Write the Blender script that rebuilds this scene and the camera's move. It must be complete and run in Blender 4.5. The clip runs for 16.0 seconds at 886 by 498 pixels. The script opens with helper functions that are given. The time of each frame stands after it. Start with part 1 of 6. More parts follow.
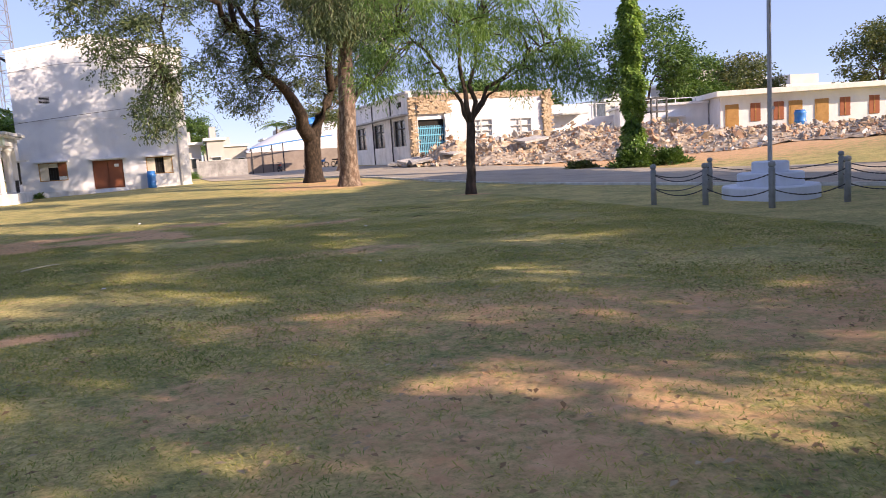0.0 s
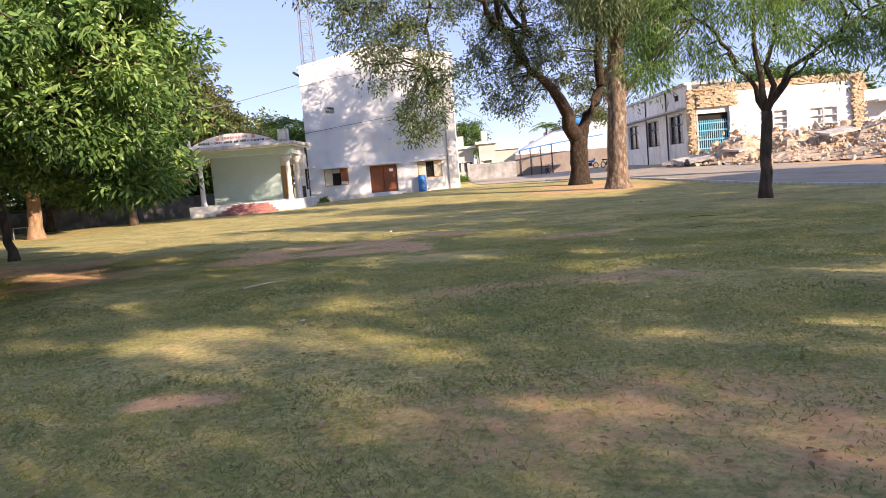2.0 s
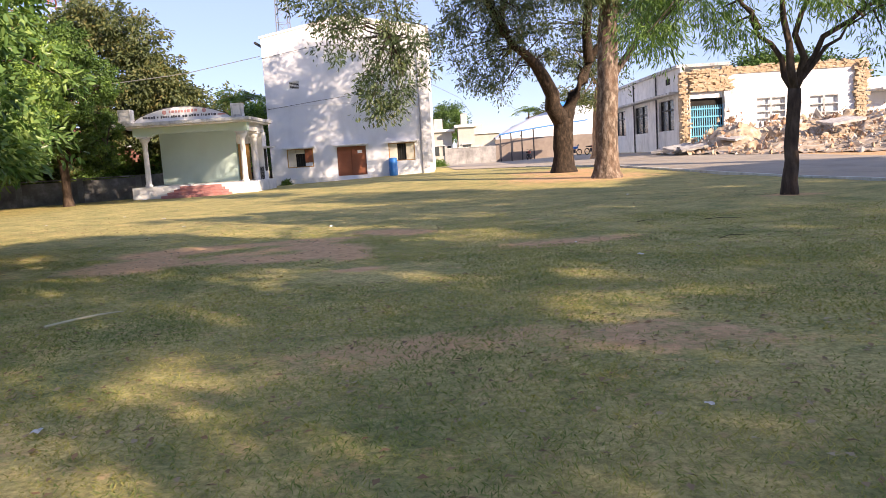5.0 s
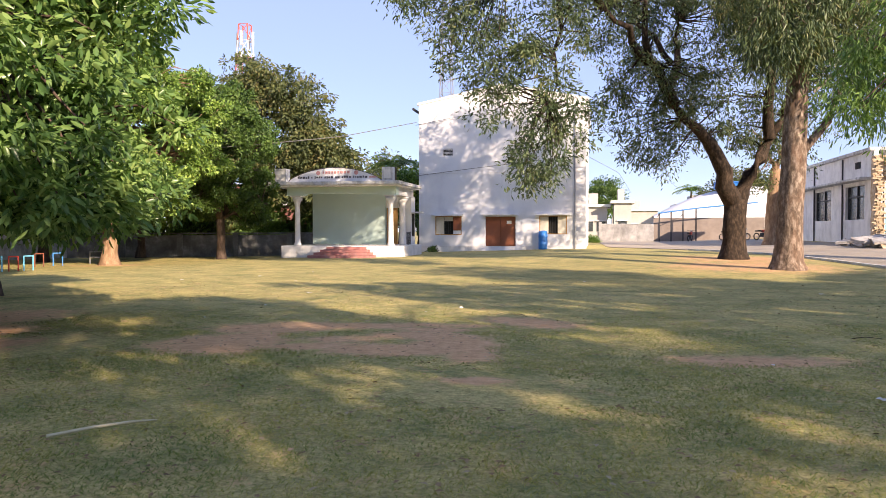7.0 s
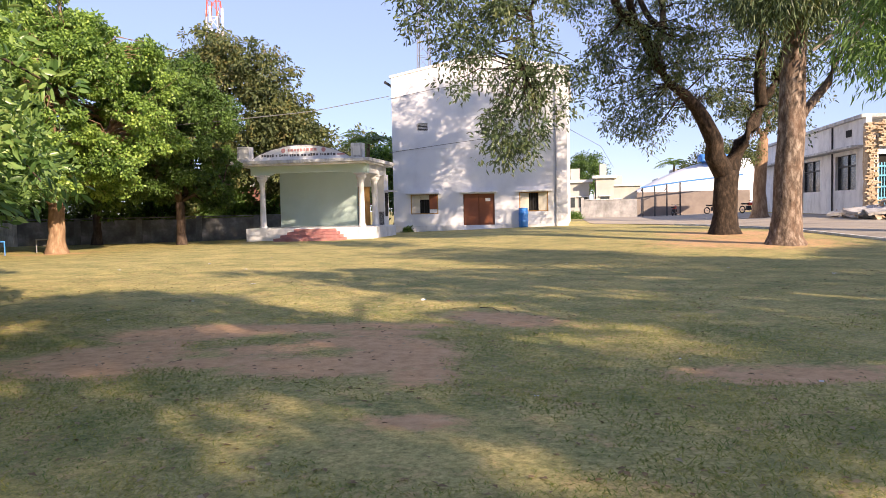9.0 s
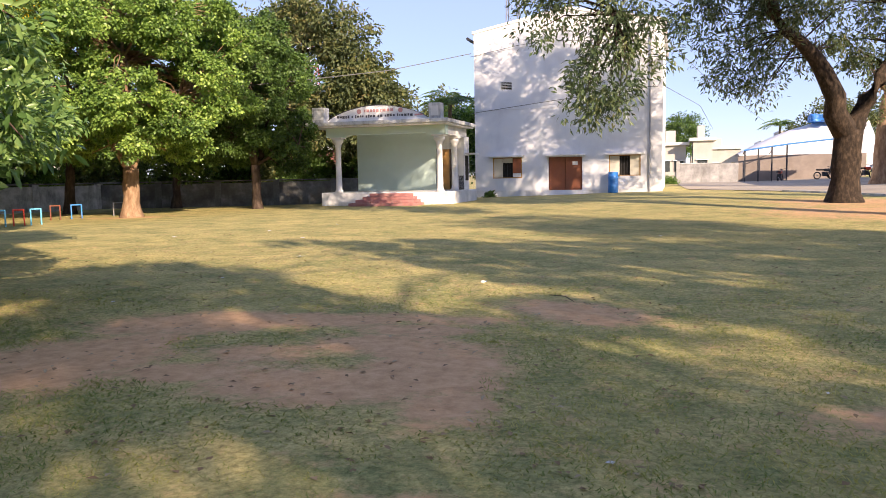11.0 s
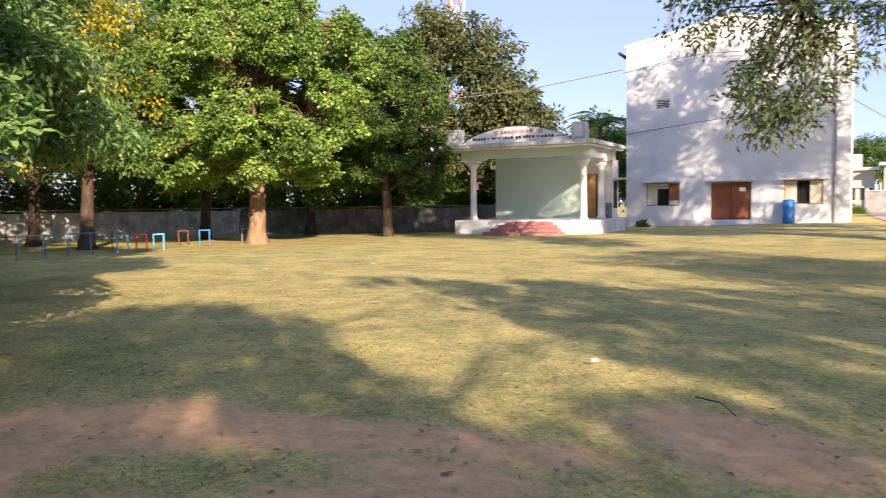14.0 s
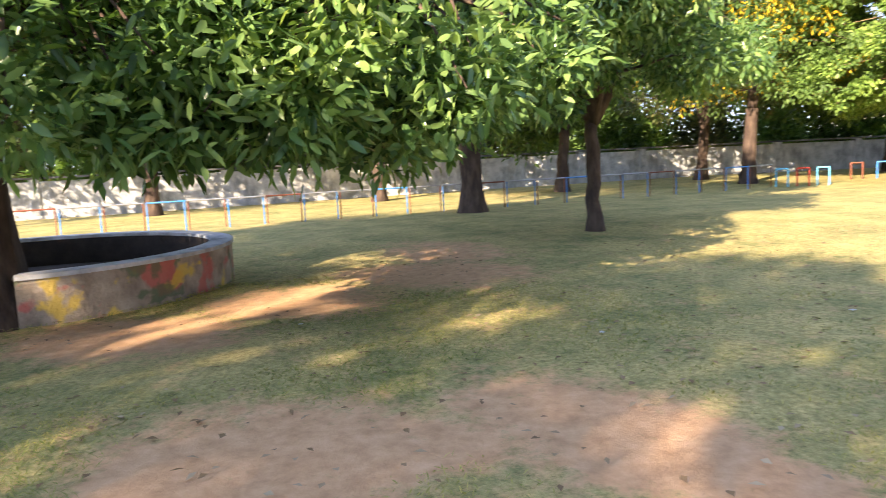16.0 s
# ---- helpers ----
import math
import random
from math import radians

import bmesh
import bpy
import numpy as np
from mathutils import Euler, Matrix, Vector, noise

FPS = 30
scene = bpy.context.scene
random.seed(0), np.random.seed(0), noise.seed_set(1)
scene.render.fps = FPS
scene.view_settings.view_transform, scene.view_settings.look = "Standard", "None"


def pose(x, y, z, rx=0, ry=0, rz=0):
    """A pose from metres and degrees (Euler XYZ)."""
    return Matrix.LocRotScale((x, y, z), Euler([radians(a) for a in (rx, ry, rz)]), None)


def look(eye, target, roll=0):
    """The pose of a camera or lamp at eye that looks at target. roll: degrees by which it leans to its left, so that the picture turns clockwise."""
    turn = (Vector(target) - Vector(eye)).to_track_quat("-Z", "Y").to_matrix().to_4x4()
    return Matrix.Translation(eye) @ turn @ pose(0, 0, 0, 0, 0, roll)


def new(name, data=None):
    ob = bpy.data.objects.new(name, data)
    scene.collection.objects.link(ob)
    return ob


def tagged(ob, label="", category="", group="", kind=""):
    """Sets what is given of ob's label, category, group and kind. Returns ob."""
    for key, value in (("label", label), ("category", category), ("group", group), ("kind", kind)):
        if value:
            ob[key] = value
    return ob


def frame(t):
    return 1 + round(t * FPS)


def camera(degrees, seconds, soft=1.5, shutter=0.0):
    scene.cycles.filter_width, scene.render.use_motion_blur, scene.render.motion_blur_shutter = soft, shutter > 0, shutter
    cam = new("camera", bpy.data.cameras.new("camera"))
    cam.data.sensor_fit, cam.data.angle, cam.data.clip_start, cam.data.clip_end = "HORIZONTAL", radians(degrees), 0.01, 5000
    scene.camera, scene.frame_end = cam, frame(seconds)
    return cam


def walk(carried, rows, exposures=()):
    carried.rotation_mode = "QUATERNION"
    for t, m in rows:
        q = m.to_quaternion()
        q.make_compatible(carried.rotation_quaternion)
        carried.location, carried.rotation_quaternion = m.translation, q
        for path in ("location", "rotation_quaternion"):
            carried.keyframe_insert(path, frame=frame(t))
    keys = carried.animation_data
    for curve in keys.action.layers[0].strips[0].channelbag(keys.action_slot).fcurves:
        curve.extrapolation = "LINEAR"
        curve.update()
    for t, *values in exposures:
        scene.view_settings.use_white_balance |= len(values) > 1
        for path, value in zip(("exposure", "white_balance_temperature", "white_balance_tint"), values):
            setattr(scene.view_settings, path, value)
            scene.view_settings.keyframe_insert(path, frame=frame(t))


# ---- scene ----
# ---- camera ----
cam = camera(60.7, 16.0, soft=0.85, shutter=0.15)
PATH = [
    (0, (1.207, -0.641, 1.463), (1.831, 1.242, 1.207), -3.7),
    (0.5, (1.382, -0.091, 1.447), (1.801, 1.85, 1.215), -4.7),
    (1, (1.579, 0.662, 1.442), (1.719, 2.646, 1.229), -5.1),
    (1.5, (1.747, 1.245, 1.403), (1.781, 3.232, 1.182), -5.3),
    (2, (1.889, 1.896, 1.428), (1.821, 3.885, 1.228), -4.9),
    (2.5, (1.957, 2.564, 1.429), (1.832, 4.553, 1.263), -4.4),
    (3, (2.087, 3.174, 1.385), (2.061, 5.166, 1.201), -4.9),
    (5.5, (2.374, 6.395, 1.35), (2.339, 8.379, 1.102), -3.1),
    (6, (2.351, 6.971, 1.381), (2.163, 8.951, 1.177), -1.6),
    (6.5, (2.329, 7.453, 1.424), (1.993, 9.422, 1.316), -0.6),
    (7, (2.343, 7.99, 1.436), (1.943, 9.949, 1.387), -0.1),
    (7.5, (2.332, 8.567, 1.457), (1.958, 10.531, 1.427), -0.6),
    (8, (2.34, 9.121, 1.453), (1.982, 11.088, 1.396), -0.9),
    (8.5, (2.297, 9.65, 1.433), (1.94, 11.615, 1.341), -0.8),
    (9, (2.309, 10.17, 1.422), (1.953, 12.135, 1.317), -1.2),
    (9.5, (2.318, 10.684, 1.425), (1.946, 12.645, 1.307), -1.5),
    (10, (2.299, 11.165, 1.43), (1.859, 13.11, 1.276), -1.7),
    (12.5, (2.165, 13.732, 1.399), (1.492, 15.603, 1.184), 0.1),
    (13, (2.088, 14.258, 1.431), (1.424, 16.136, 1.254), 0.3),
    (13.5, (1.965, 14.811, 1.4), (1.313, 16.696, 1.263), -0.3),
    (14, (1.873, 15.319, 1.398), (0.916, 17.071, 1.279), -0.7),
    (14.5, (1.677, 15.793, 1.399), (0.417, 17.341, 1.276), -0.1),
    (15, (1.525, 16.257, 1.385), (0.052, 17.603, 1.257), 0.6),
    (15.5, (1.378, 16.741, 1.392), (-0.369, 17.695, 1.199), -0.1),
    (16, (1.226, 17.103, 1.394), (-0.717, 17.512, 1.149), -2.8),
]
walk(cam, [(t, look(eye, target, roll)) for t, eye, target, roll in PATH], exposures=[(0.0, 1.0, 6600, 29), (1.5, 1.15, 6650, 28), (5.5, 1.2, 6650, 27), (10.0, 1.12, 6650, 27), (12.5, 1.22, 6650, 26), (14.5, 1.24, 6650, 26), (15.2, 1.5, 6650, 26), (16.0, 2.15, 6650, 24)])

# ---------- world, sun ----------
SUN_AZ = math.radians(-44.0)      # towards +x and -y
SUN_EL = math.radians(23.0)
world = bpy.data.worlds.new("clear_sky")
scene.world = world
world.use_nodes = True
wn = world.node_tree
sky = wn.nodes.new("ShaderNodeTexSky")
sky.sky_type = 'NISHITA'
sky.sun_disc = False
sky.sun_elevation = SUN_EL
sky.sun_rotation = math.pi / 2 - SUN_AZ
sky.altitude = 2500.0
sky.air_density = 1.0
sky.dust_density = 0.1
sky.ozone_density = 2.0
haze = wn.nodes.new("ShaderNodeMix")
haze.data_type = 'RGBA'
haze.inputs["Factor"].default_value = 0.7
haze.inputs["B"].default_value = (1.75, 2.35, 3.55, 1)
wn.links.new(sky.outputs[0], haze.inputs["A"])
wn.links.new(haze.outputs["Result"], wn.nodes["Background"].inputs[0])
wn.nodes["Background"].inputs[1].default_value = 0.125
sun_data = bpy.data.lights.new("sun", 'SUN')
sun_data.energy = 4.6
sun_data.angle = radians(0.5)
sun_data.color = (1.0, 0.86, 0.60)
sun = new("sun", sun_data)
sdir = Vector((math.cos(SUN_EL) * math.cos(SUN_AZ), math.cos(SUN_EL) * math.sin(SUN_AZ), math.sin(SUN_EL)))
sun.matrix_world = look(sdir * 100, (0, 0, 0))

# ---------- materials ----------


def node(nt, kind, **values):
    n = nt.nodes.new(kind)
    for k, v in values.items():
        n.inputs[k.replace("_", " ")].default_value = v
    return n


def material(name, colours, scale=3.0, rough=0.8, bump=0.2, bump_scale=40.0, metal=0.0, stain=None, stain_scale=0.7, stain_amount=0.5, spec=0.3, grain=(1, 1, 1)):
    """Noise between the colours, a fine grain, and optional large stains."""
    m = bpy.data.materials.new(name)
    m.use_nodes = True
    nt = m.node_tree
    b = nt.nodes["Principled BSDF"]
    tc = nt.nodes.new("ShaderNodeTexCoord")
    n1 = node(nt, "ShaderNodeTexNoise", Scale=scale, Detail=6.0, Roughness=0.65)
    gm = nt.nodes.new("ShaderNodeMapping")
    gm.inputs["Scale"].default_value = grain
    nt.links.new(tc.outputs["Object"], gm.inputs["Vector"])
    nt.links.new(gm.outputs["Vector"], n1.inputs["Vector"])
    ramp = nt.nodes.new("ShaderNodeValToRGB")
    els = ramp.color_ramp.elements
    k = len(colours)
    els[0].position, els[1].position = 0.3, 0.7
    for i in range(1, k - 1):
        els.new(0.3 + 0.4 * i / (k - 1))
    for e, c in zip(sorted(els, key=lambda e: e.position), colours):
        e.color = (*c, 1)
    nt.links.new(n1.outputs["Fac"], ramp.inputs["Fac"])
    out = ramp.outputs["Color"]
    if stain:
        n2 = node(nt, "ShaderNodeTexNoise", Scale=stain_scale, Detail=8.0, Roughness=0.7)
        mp = nt.nodes.new("ShaderNodeMapping")
        mp.inputs["Scale"].default_value = (1.0, 1.0, 0.35)
        nt.links.new(tc.outputs["Object"], mp.inputs["Vector"])
        nt.links.new(mp.outputs["Vector"], n2.inputs["Vector"])
        r2 = nt.nodes.new("ShaderNodeMapRange")
        r2.inputs["From Min"].default_value, r2.inputs["From Max"].default_value = 0.48, 0.72
        r2.inputs["To Max"].default_value = stain_amount
        nt.links.new(n2.outputs["Fac"], r2.inputs["Value"])
        mx = nt.nodes.new("ShaderNodeMix")
        mx.data_type = 'RGBA'
        nt.links.new(r2.outputs["Result"], mx.inputs["Factor"])
        nt.links.new(out, mx.inputs["A"])
        mx.inputs["B"].default_value = (*stain, 1)
        out = mx.outputs["Result"]
    nt.links.new(out, b.inputs["Base Color"])
    b.inputs["Roughness"].default_value = rough
    b.inputs["Metallic"].default_value = metal
    b.inputs["Specular IOR Level"].default_value = spec
    if bump:
        n3 = node(nt, "ShaderNodeTexNoise", Scale=bump_scale, Detail=4.0)
        nt.links.new(gm.outputs["Vector"], n3.inputs["Vector"])
        bp = node(nt, "ShaderNodeBump", Strength=bump, Distance=0.02)
        nt.links.new(n3.outputs["Fac"], bp.inputs["Height"])
        nt.links.new(bp.outputs["Normal"], b.inputs["Normal"])
    return m


def leaf_material(name, colours, translucent=0.3, rough=0.45):
    m = bpy.data.materials.new(name)
    m.use_nodes = True
    nt = m.node_tree
    b = nt.nodes["Principled BSDF"]
    geo = nt.nodes.new("ShaderNodeNewGeometry")
    ramp = nt.nodes.new("ShaderNodeValToRGB")
    els = ramp.color_ramp.elements
    els[0].position, els[1].position = 0.0, 1.0
    for i in range(1, len(colours) - 1):
        els.new(i / (len(colours) - 1))
    for e, c in zip(sorted(els, key=lambda e: e.position), colours):
        e.color = (*c, 1)
    tc = nt.nodes.new("ShaderNodeTexCoord")
    n1 = node(nt, "ShaderNodeTexNoise", Scale=0.7, Detail=2.0)
    nt.links.new(tc.outputs["Object"], n1.inputs["Vector"])
    ma = nt.nodes.new("ShaderNodeMath")
    ma.operation = 'MULTIPLY_ADD'
    ma.inputs[1].default_value = 0.55
    nt.links.new(geo.outputs["Random Per Island"], ma.inputs[0])
    mb = nt.nodes.new("ShaderNodeMath")
    mb.operation = 'MULTIPLY_ADD'
    mb.inputs[1].default_value, mb.inputs[2].default_value = 1.3, -0.43
    nt.links.new(n1.outputs["Fac"], mb.inputs[0])
    nt.links.new(mb.outputs[0], ma.inputs[2])
    nt.links.new(ma.outputs[0], ramp.inputs["Fac"])
    nt.links.new(ramp.outputs["Color"], b.inputs["Base Color"])
    b.inputs["Roughness"].default_value = rough
    b.inputs["Specular IOR Level"].default_value = 0.35
    tr = nt.nodes.new("ShaderNodeBsdfTranslucent")
    br = nt.nodes.new("ShaderNodeMix")
    br.data_type = 'RGBA'
    br.blend_type = 'MULTIPLY'
    br.inputs["Factor"].default_value = 1.0
    br.inputs["B"].default_value = (1.25, 1.3, 0.6, 1)
    nt.links.new(ramp.outputs["Color"], br.inputs["A"])
    nt.links.new(br.outputs["Result"], tr.inputs["Color"])
    mix = nt.nodes.new("ShaderNodeMixShader")
    mix.inputs[0].default_value = translucent
    nt.links.new(b.outputs[0], mix.inputs[1])
    nt.links.new(tr.outputs[0], mix.inputs[2])
    nt.links.new(mix.outputs[0], nt.nodes["Material Output"].inputs["Surface"])
    return m


WHITE = material("white_lime_wash", [(0.66, 0.67, 0.70), (0.76, 0.77, 0.79), (0.80, 0.80, 0.81)], 0.6, 0.9, 0.25, 30, stain=(0.50, 0.50, 0.52), stain_scale=0.35, stain_amount=0.45)
CREAM = material("cream_gable_paint", [(0.76, 0.74, 0.68), (0.82, 0.80, 0.74)], 0.8, 0.9, 0.2, 30, stain=(0.45, 0.36, 0.28), stain_scale=1.2, stain_amount=0.4)
PLASTER = material("weathered_white_plaster", [(0.58, 0.59, 0.60), (0.72, 0.72, 0.72), (0.78, 0.78, 0.77)], 1.2, 0.9, 0.3, 25, stain=(0.30, 0.29, 0.27), stain_scale=1.1, stain_amount=0.5)
MOULD = material("mould_streaked_concrete", [(0.30, 0.31, 0.31), (0.52, 0.53, 0.53), (0.66, 0.66, 0.66)], 2.5, 0.9, 0.35, 30, stain=(0.10, 0.10, 0.10), stain_scale=2.2, stain_amount=0.75)
MINT = material("mint_green_wall_paint", [(0.50, 0.645, 0.60), (0.56, 0.70, 0.655)], 0.9, 0.8, 0.12, 30, stain=(0.55, 0.64, 0.60), stain_scale=0.8, stain_amount=0.4)
RED_STEP = material("red_oxide_cement", [(0.33, 0.13, 0.12), (0.46, 0.22, 0.20)], 3, 0.75, 0.2, 50, stain=(0.42, 0.33, 0.30), stain_scale=2.0, stain_amount=0.5)
BROWN_DOOR = material("red_brown_metal_door", [(0.29, 0.095, 0.045), (0.36, 0.125, 0.06)], 1.5, 0.6, 0.08, 60, stain=(0.20, 0.09, 0.06), stain_scale=3, stain_amount=0.5)
WOOD_DOOR = material("ochre_wood_door", [(0.36, 0.19, 0.06), (0.48, 0.27, 0.09)], 4, 0.6, 0.15, 50)
SHUTTER = material("cream_shutter_board", [(0.58, 0.54, 0.44), (0.66, 0.62, 0.52)], 3, 0.8, 0.15, 50, stain=(0.4, 0.34, 0.26), stain_scale=4, stain_amount=0.5)
DARK = material("dark_room_interior", [(0.015, 0.014, 0.013), (0.03, 0.028, 0.025)], 2, 0.9, 0)
GLASS_DARK = material("dusty_dark_pane", [(0.035, 0.045, 0.05), (0.07, 0.08, 0.085)], 2, 0.25, 0.02, 20, spec=0.5)
STEEL = material("dull_galvanised_steel", [(0.30, 0.31, 0.33), (0.42, 0.43, 0.45)], 5, 0.45, 0.08, 60, metal=0.6)
BLACK_STEEL = material("black_painted_steel", [(0.03, 0.03, 0.035), (0.06, 0.06, 0.065)], 5, 0.55, 0.1, 60)
GREY_POST = material("grey_painted_concrete_post", [(0.20, 0.215, 0.22), (0.31, 0.325, 0.335)], 6, 0.85, 0.3, 60, stain=(0.18, 0.18, 0.17), stain_scale=5, stain_amount=0.6)
BLUE_PLASTIC = material("blue_plastic", [(0.02, 0.17, 0.55), (0.04, 0.24, 0.66)], 3, 0.4, 0.03, 40, stain=(0.25, 0.38, 0.6), stain_scale=4, stain_amount=0.5)
BLUE_PAINT = material("blue_pipe_paint", [(0.03, 0.22, 0.62), (0.06, 0.30, 0.70)], 6, 0.5, 0.1, 60, stain=(0.25, 0.13, 0.08), stain_scale=9, stain_amount=0.6)
RUST_PAINT = material("rust_red_pipe_paint", [(0.17, 0.055, 0.035), (0.26, 0.09, 0.05)], 6, 0.6, 0.1, 60, stain=(0.10, 0.06, 0.05), stain_scale=9, stain_amount=0.6)
RED_PAINT = material("bright_red_pipe_paint", [(0.55, 0.05, 0.03), (0.65, 0.09, 0.05)], 6, 0.5, 0.1, 60)
CYAN_PAINT = material("light_blue_pipe_paint", [(0.10, 0.42, 0.62), (0.16, 0.5, 0.7)], 6, 0.5, 0.1, 60)
GATE_BLUE = material("light_blue_gate_paint", [(0.12, 0.42, 0.60), (0.18, 0.50, 0.68)], 5, 0.5, 0.1, 60)
ASPHALT = material("pale_concrete_road", [(0.26, 0.23, 0.19), (0.35, 0.305, 0.25), (0.41, 0.36, 0.295)], 0.5, 0.92, 0.35, 60, stain=(0.40, 0.32, 0.23), stain_scale=0.25, stain_amount=0.7)
WALL_GREY = material("grey_stained_compound_plaster", [(0.20, 0.20, 0.205), (0.34, 0.335, 0.335), (0.46, 0.455, 0.45)], 1.2, 0.92, 0.3, 20, stain=(0.12, 0.12, 0.11), stain_scale=0.9, stain_amount=0.7)
KERB = material("faded_white_kerb", [(0.56, 0.56, 0.54), (0.76, 0.76, 0.73)], 2.5, 0.9, 0.3, 40, stain=(0.25, 0.22, 0.19), stain_scale=2, stain_amount=0.7)
# dark wall plaster: stains, plus the shade behind the trees put into the colour
WALL_SHADED = material("shade_dark_stained_plaster", [(0.08, 0.08, 0.08), (0.18, 0.18, 0.18), (0.38, 0.38, 0.385)], 0.9, 0.92, 0.4, 20, stain=(0.07, 0.07, 0.065), stain_scale=0.8, stain_amount=0.95)
BRICK = material("broken_orange_brick", [(0.36, 0.25, 0.155), (0.48, 0.37, 0.25), (0.60, 0.51, 0.40)], 5, 0.95, 0.9, 18)
RUBBLE_A = material("broken_masonry_rubble", [(0.20, 0.145, 0.10), (0.42, 0.33, 0.24), (0.60, 0.52, 0.43)], 2.6, 0.95, 0.7, 12)
RUBBLE_B = material("grey_concrete_rubble", [(0.26, 0.25, 0.24), (0.42, 0.40, 0.38), (0.58, 0.56, 0.54)], 2.5, 0.95, 0.7, 12)
RUBBLE_C = material("orange_brick_rubble", [(0.36, 0.21, 0.13), (0.52, 0.34, 0.23)], 3, 0.95, 0.6, 14)
TARP_WHITE = material("white_tarpaulin", [(0.62, 0.62, 0.63), (0.74, 0.74, 0.75)], 0.7, 0.6, 0.3, 3)
SHED_BROWN = material("brown_shed_wall", [(0.20, 0.165, 0.145), (0.29, 0.245, 0.215)], 1.0, 0.9, 0.3, 20)
ROOF_TIN = material("weathered_roof_sheet", [(0.30, 0.29, 0.28), (0.42, 0.40, 0.38)], 1.5, 0.7, 0.2, 20, stain=(0.3, 0.15, 0.09), stain_scale=1, stain_amount=0.6)
RED_ROOF = material("red_brown_roof", [(0.22, 0.10, 0.085), (0.30, 0.14, 0.11)], 1.5, 0.85, 0.2, 20)
HOUSE_FAR = material("distant_house_paint", [(0.40, 0.38, 0.36), (0.52, 0.50, 0.47)], 0.4, 0.9, 0.1, 10, stain=(0.35, 0.33, 0.31), stain_scale=0.4, stain_amount=0.5)
CABLE = material("grey_cable_rubber", [(0.10, 0.10, 0.10), (0.16, 0.16, 0.16)], 3, 0.7, 0)
PAPER = material("white_paper_scrap", [(0.70, 0.70, 0.70), (0.82, 0.82, 0.82)], 8, 0.7, 0.1, 60)
STRAW = material("dry_straw_stick", [(0.50, 0.44, 0.28), (0.62, 0.56, 0.38)], 10, 0.8, 0.2, 60)
INK_RED = material("faded_red_sign_paint", [(0.52, 0.24, 0.24), (0.60, 0.34, 0.33)], 8, 0.7, 0)
INK_BLACK = material("dark_sign_paint", [(0.05, 0.05, 0.06), (0.10, 0.10, 0.11)], 8, 0.7, 0)
RED_WHITE_RED = material("red_mast_paint", [(0.50, 0.09, 0.06), (0.58, 0.14, 0.10)], 3, 0.6, 0)
RED_WHITE_WHITE = material("white_mast_paint", [(0.62, 0.62, 0.64), (0.7, 0.7, 0.72)], 3, 0.6, 0)
TYRE = material("black_tyre_rubber", [(0.02, 0.02, 0.02), (0.04, 0.04, 0.04)], 5, 0.8, 0.1, 40)

BARK_DARK = material("dark_furrowed_bark", [(0.030, 0.021, 0.017), (0.075, 0.052, 0.040), (0.14, 0.10, 0.075)], 7, 0.95, 1.0, 22, grain=(1, 1, 0.3))
BARK_A = material("brown_rough_bark", [(0.012, 0.009, 0.007), (0.034, 0.024, 0.017), (0.09, 0.063, 0.044)], 9, 0.95, 1.0, 16, grain=(1, 1, 0.45))
BARK_B = material("peeling_grey_brown_bark", [(0.030, 0.022, 0.017), (0.15, 0.11, 0.083), (0.40, 0.33, 0.27)], 8.0, 0.92, 1.0, 11, grain=(1, 1, 0.4), stain=(0.22, 0.125, 0.08), stain_scale=2.5, stain_amount=0.6)
BARK_PALE = material("pale_tan_bark", [(0.15, 0.085, 0.048), (0.26, 0.165, 0.10), (0.40, 0.28, 0.18)], 6, 0.92, 1.0, 18, grain=(1, 1, 0.35))
DEADWOOD = material("bleached_dead_wood", [(0.38, 0.34, 0.29), (0.52, 0.47, 0.41)], 6, 0.9, 0.4, 30)

LEAF_MANGO = leaf_material("mango_leaf", [(0.024, 0.054, 0.020), (0.092, 0.185, 0.058), (0.22, 0.345, 0.108), (0.40, 0.51, 0.18)], 0.34, 0.27)
LEAF_BROAD = leaf_material("broad_bright_leaf", [(0.028, 0.064, 0.018), (0.110, 0.205, 0.046), (0.25, 0.385, 0.085), (0.41, 0.53, 0.13)], 0.28, 0.4)
LEAF_DEEP = leaf_material("deep_green_leaf", [(0.022, 0.052, 0.016), (0.075, 0.145, 0.032), (0.165, 0.260, 0.058)], 0.2, 0.45)
LEAF_OLIVE = leaf_material("olive_dull_leaf", [(0.045, 0.064, 0.030), (0.085, 0.115, 0.048), (0.145, 0.165, 0.060), (0.235, 0.185, 0.072)], 0.28, 0.5)
LEAF_RAIN = leaf_material("grey_green_leaf", [(0.024, 0.042, 0.022), (0.062, 0.098, 0.046), (0.125, 0.170, 0.076), (0.21, 0.185, 0.072)], 0.24, 0.38)
LEAF_NARROW = leaf_material("narrow_bright_leaf", [(0.088, 0.154, 0.051), (0.140, 0.243, 0.073), (0.25, 0.375, 0.091)], 0.45, 0.45)
LEAF_YELLOW = leaf_material("yellow_blossom", [(0.62, 0.42, 0.02), (0.72, 0.52, 0.03)], 0.3, 0.6)
GRASS_M = leaf_material("lawn_grass_blade", [(0.11, 0.16, 0.048), (0.22, 0.27, 0.088), (0.38, 0.345, 0.12), (0.58, 0.49, 0.20)], 0.4, 0.7)
DRY_LEAF = leaf_material("dry_fallen_leaf", [(0.144, 0.084, 0.042), (0.264, 0.168, 0.084), (0.480, 0.396, 0.264)], 0.1, 0.7)


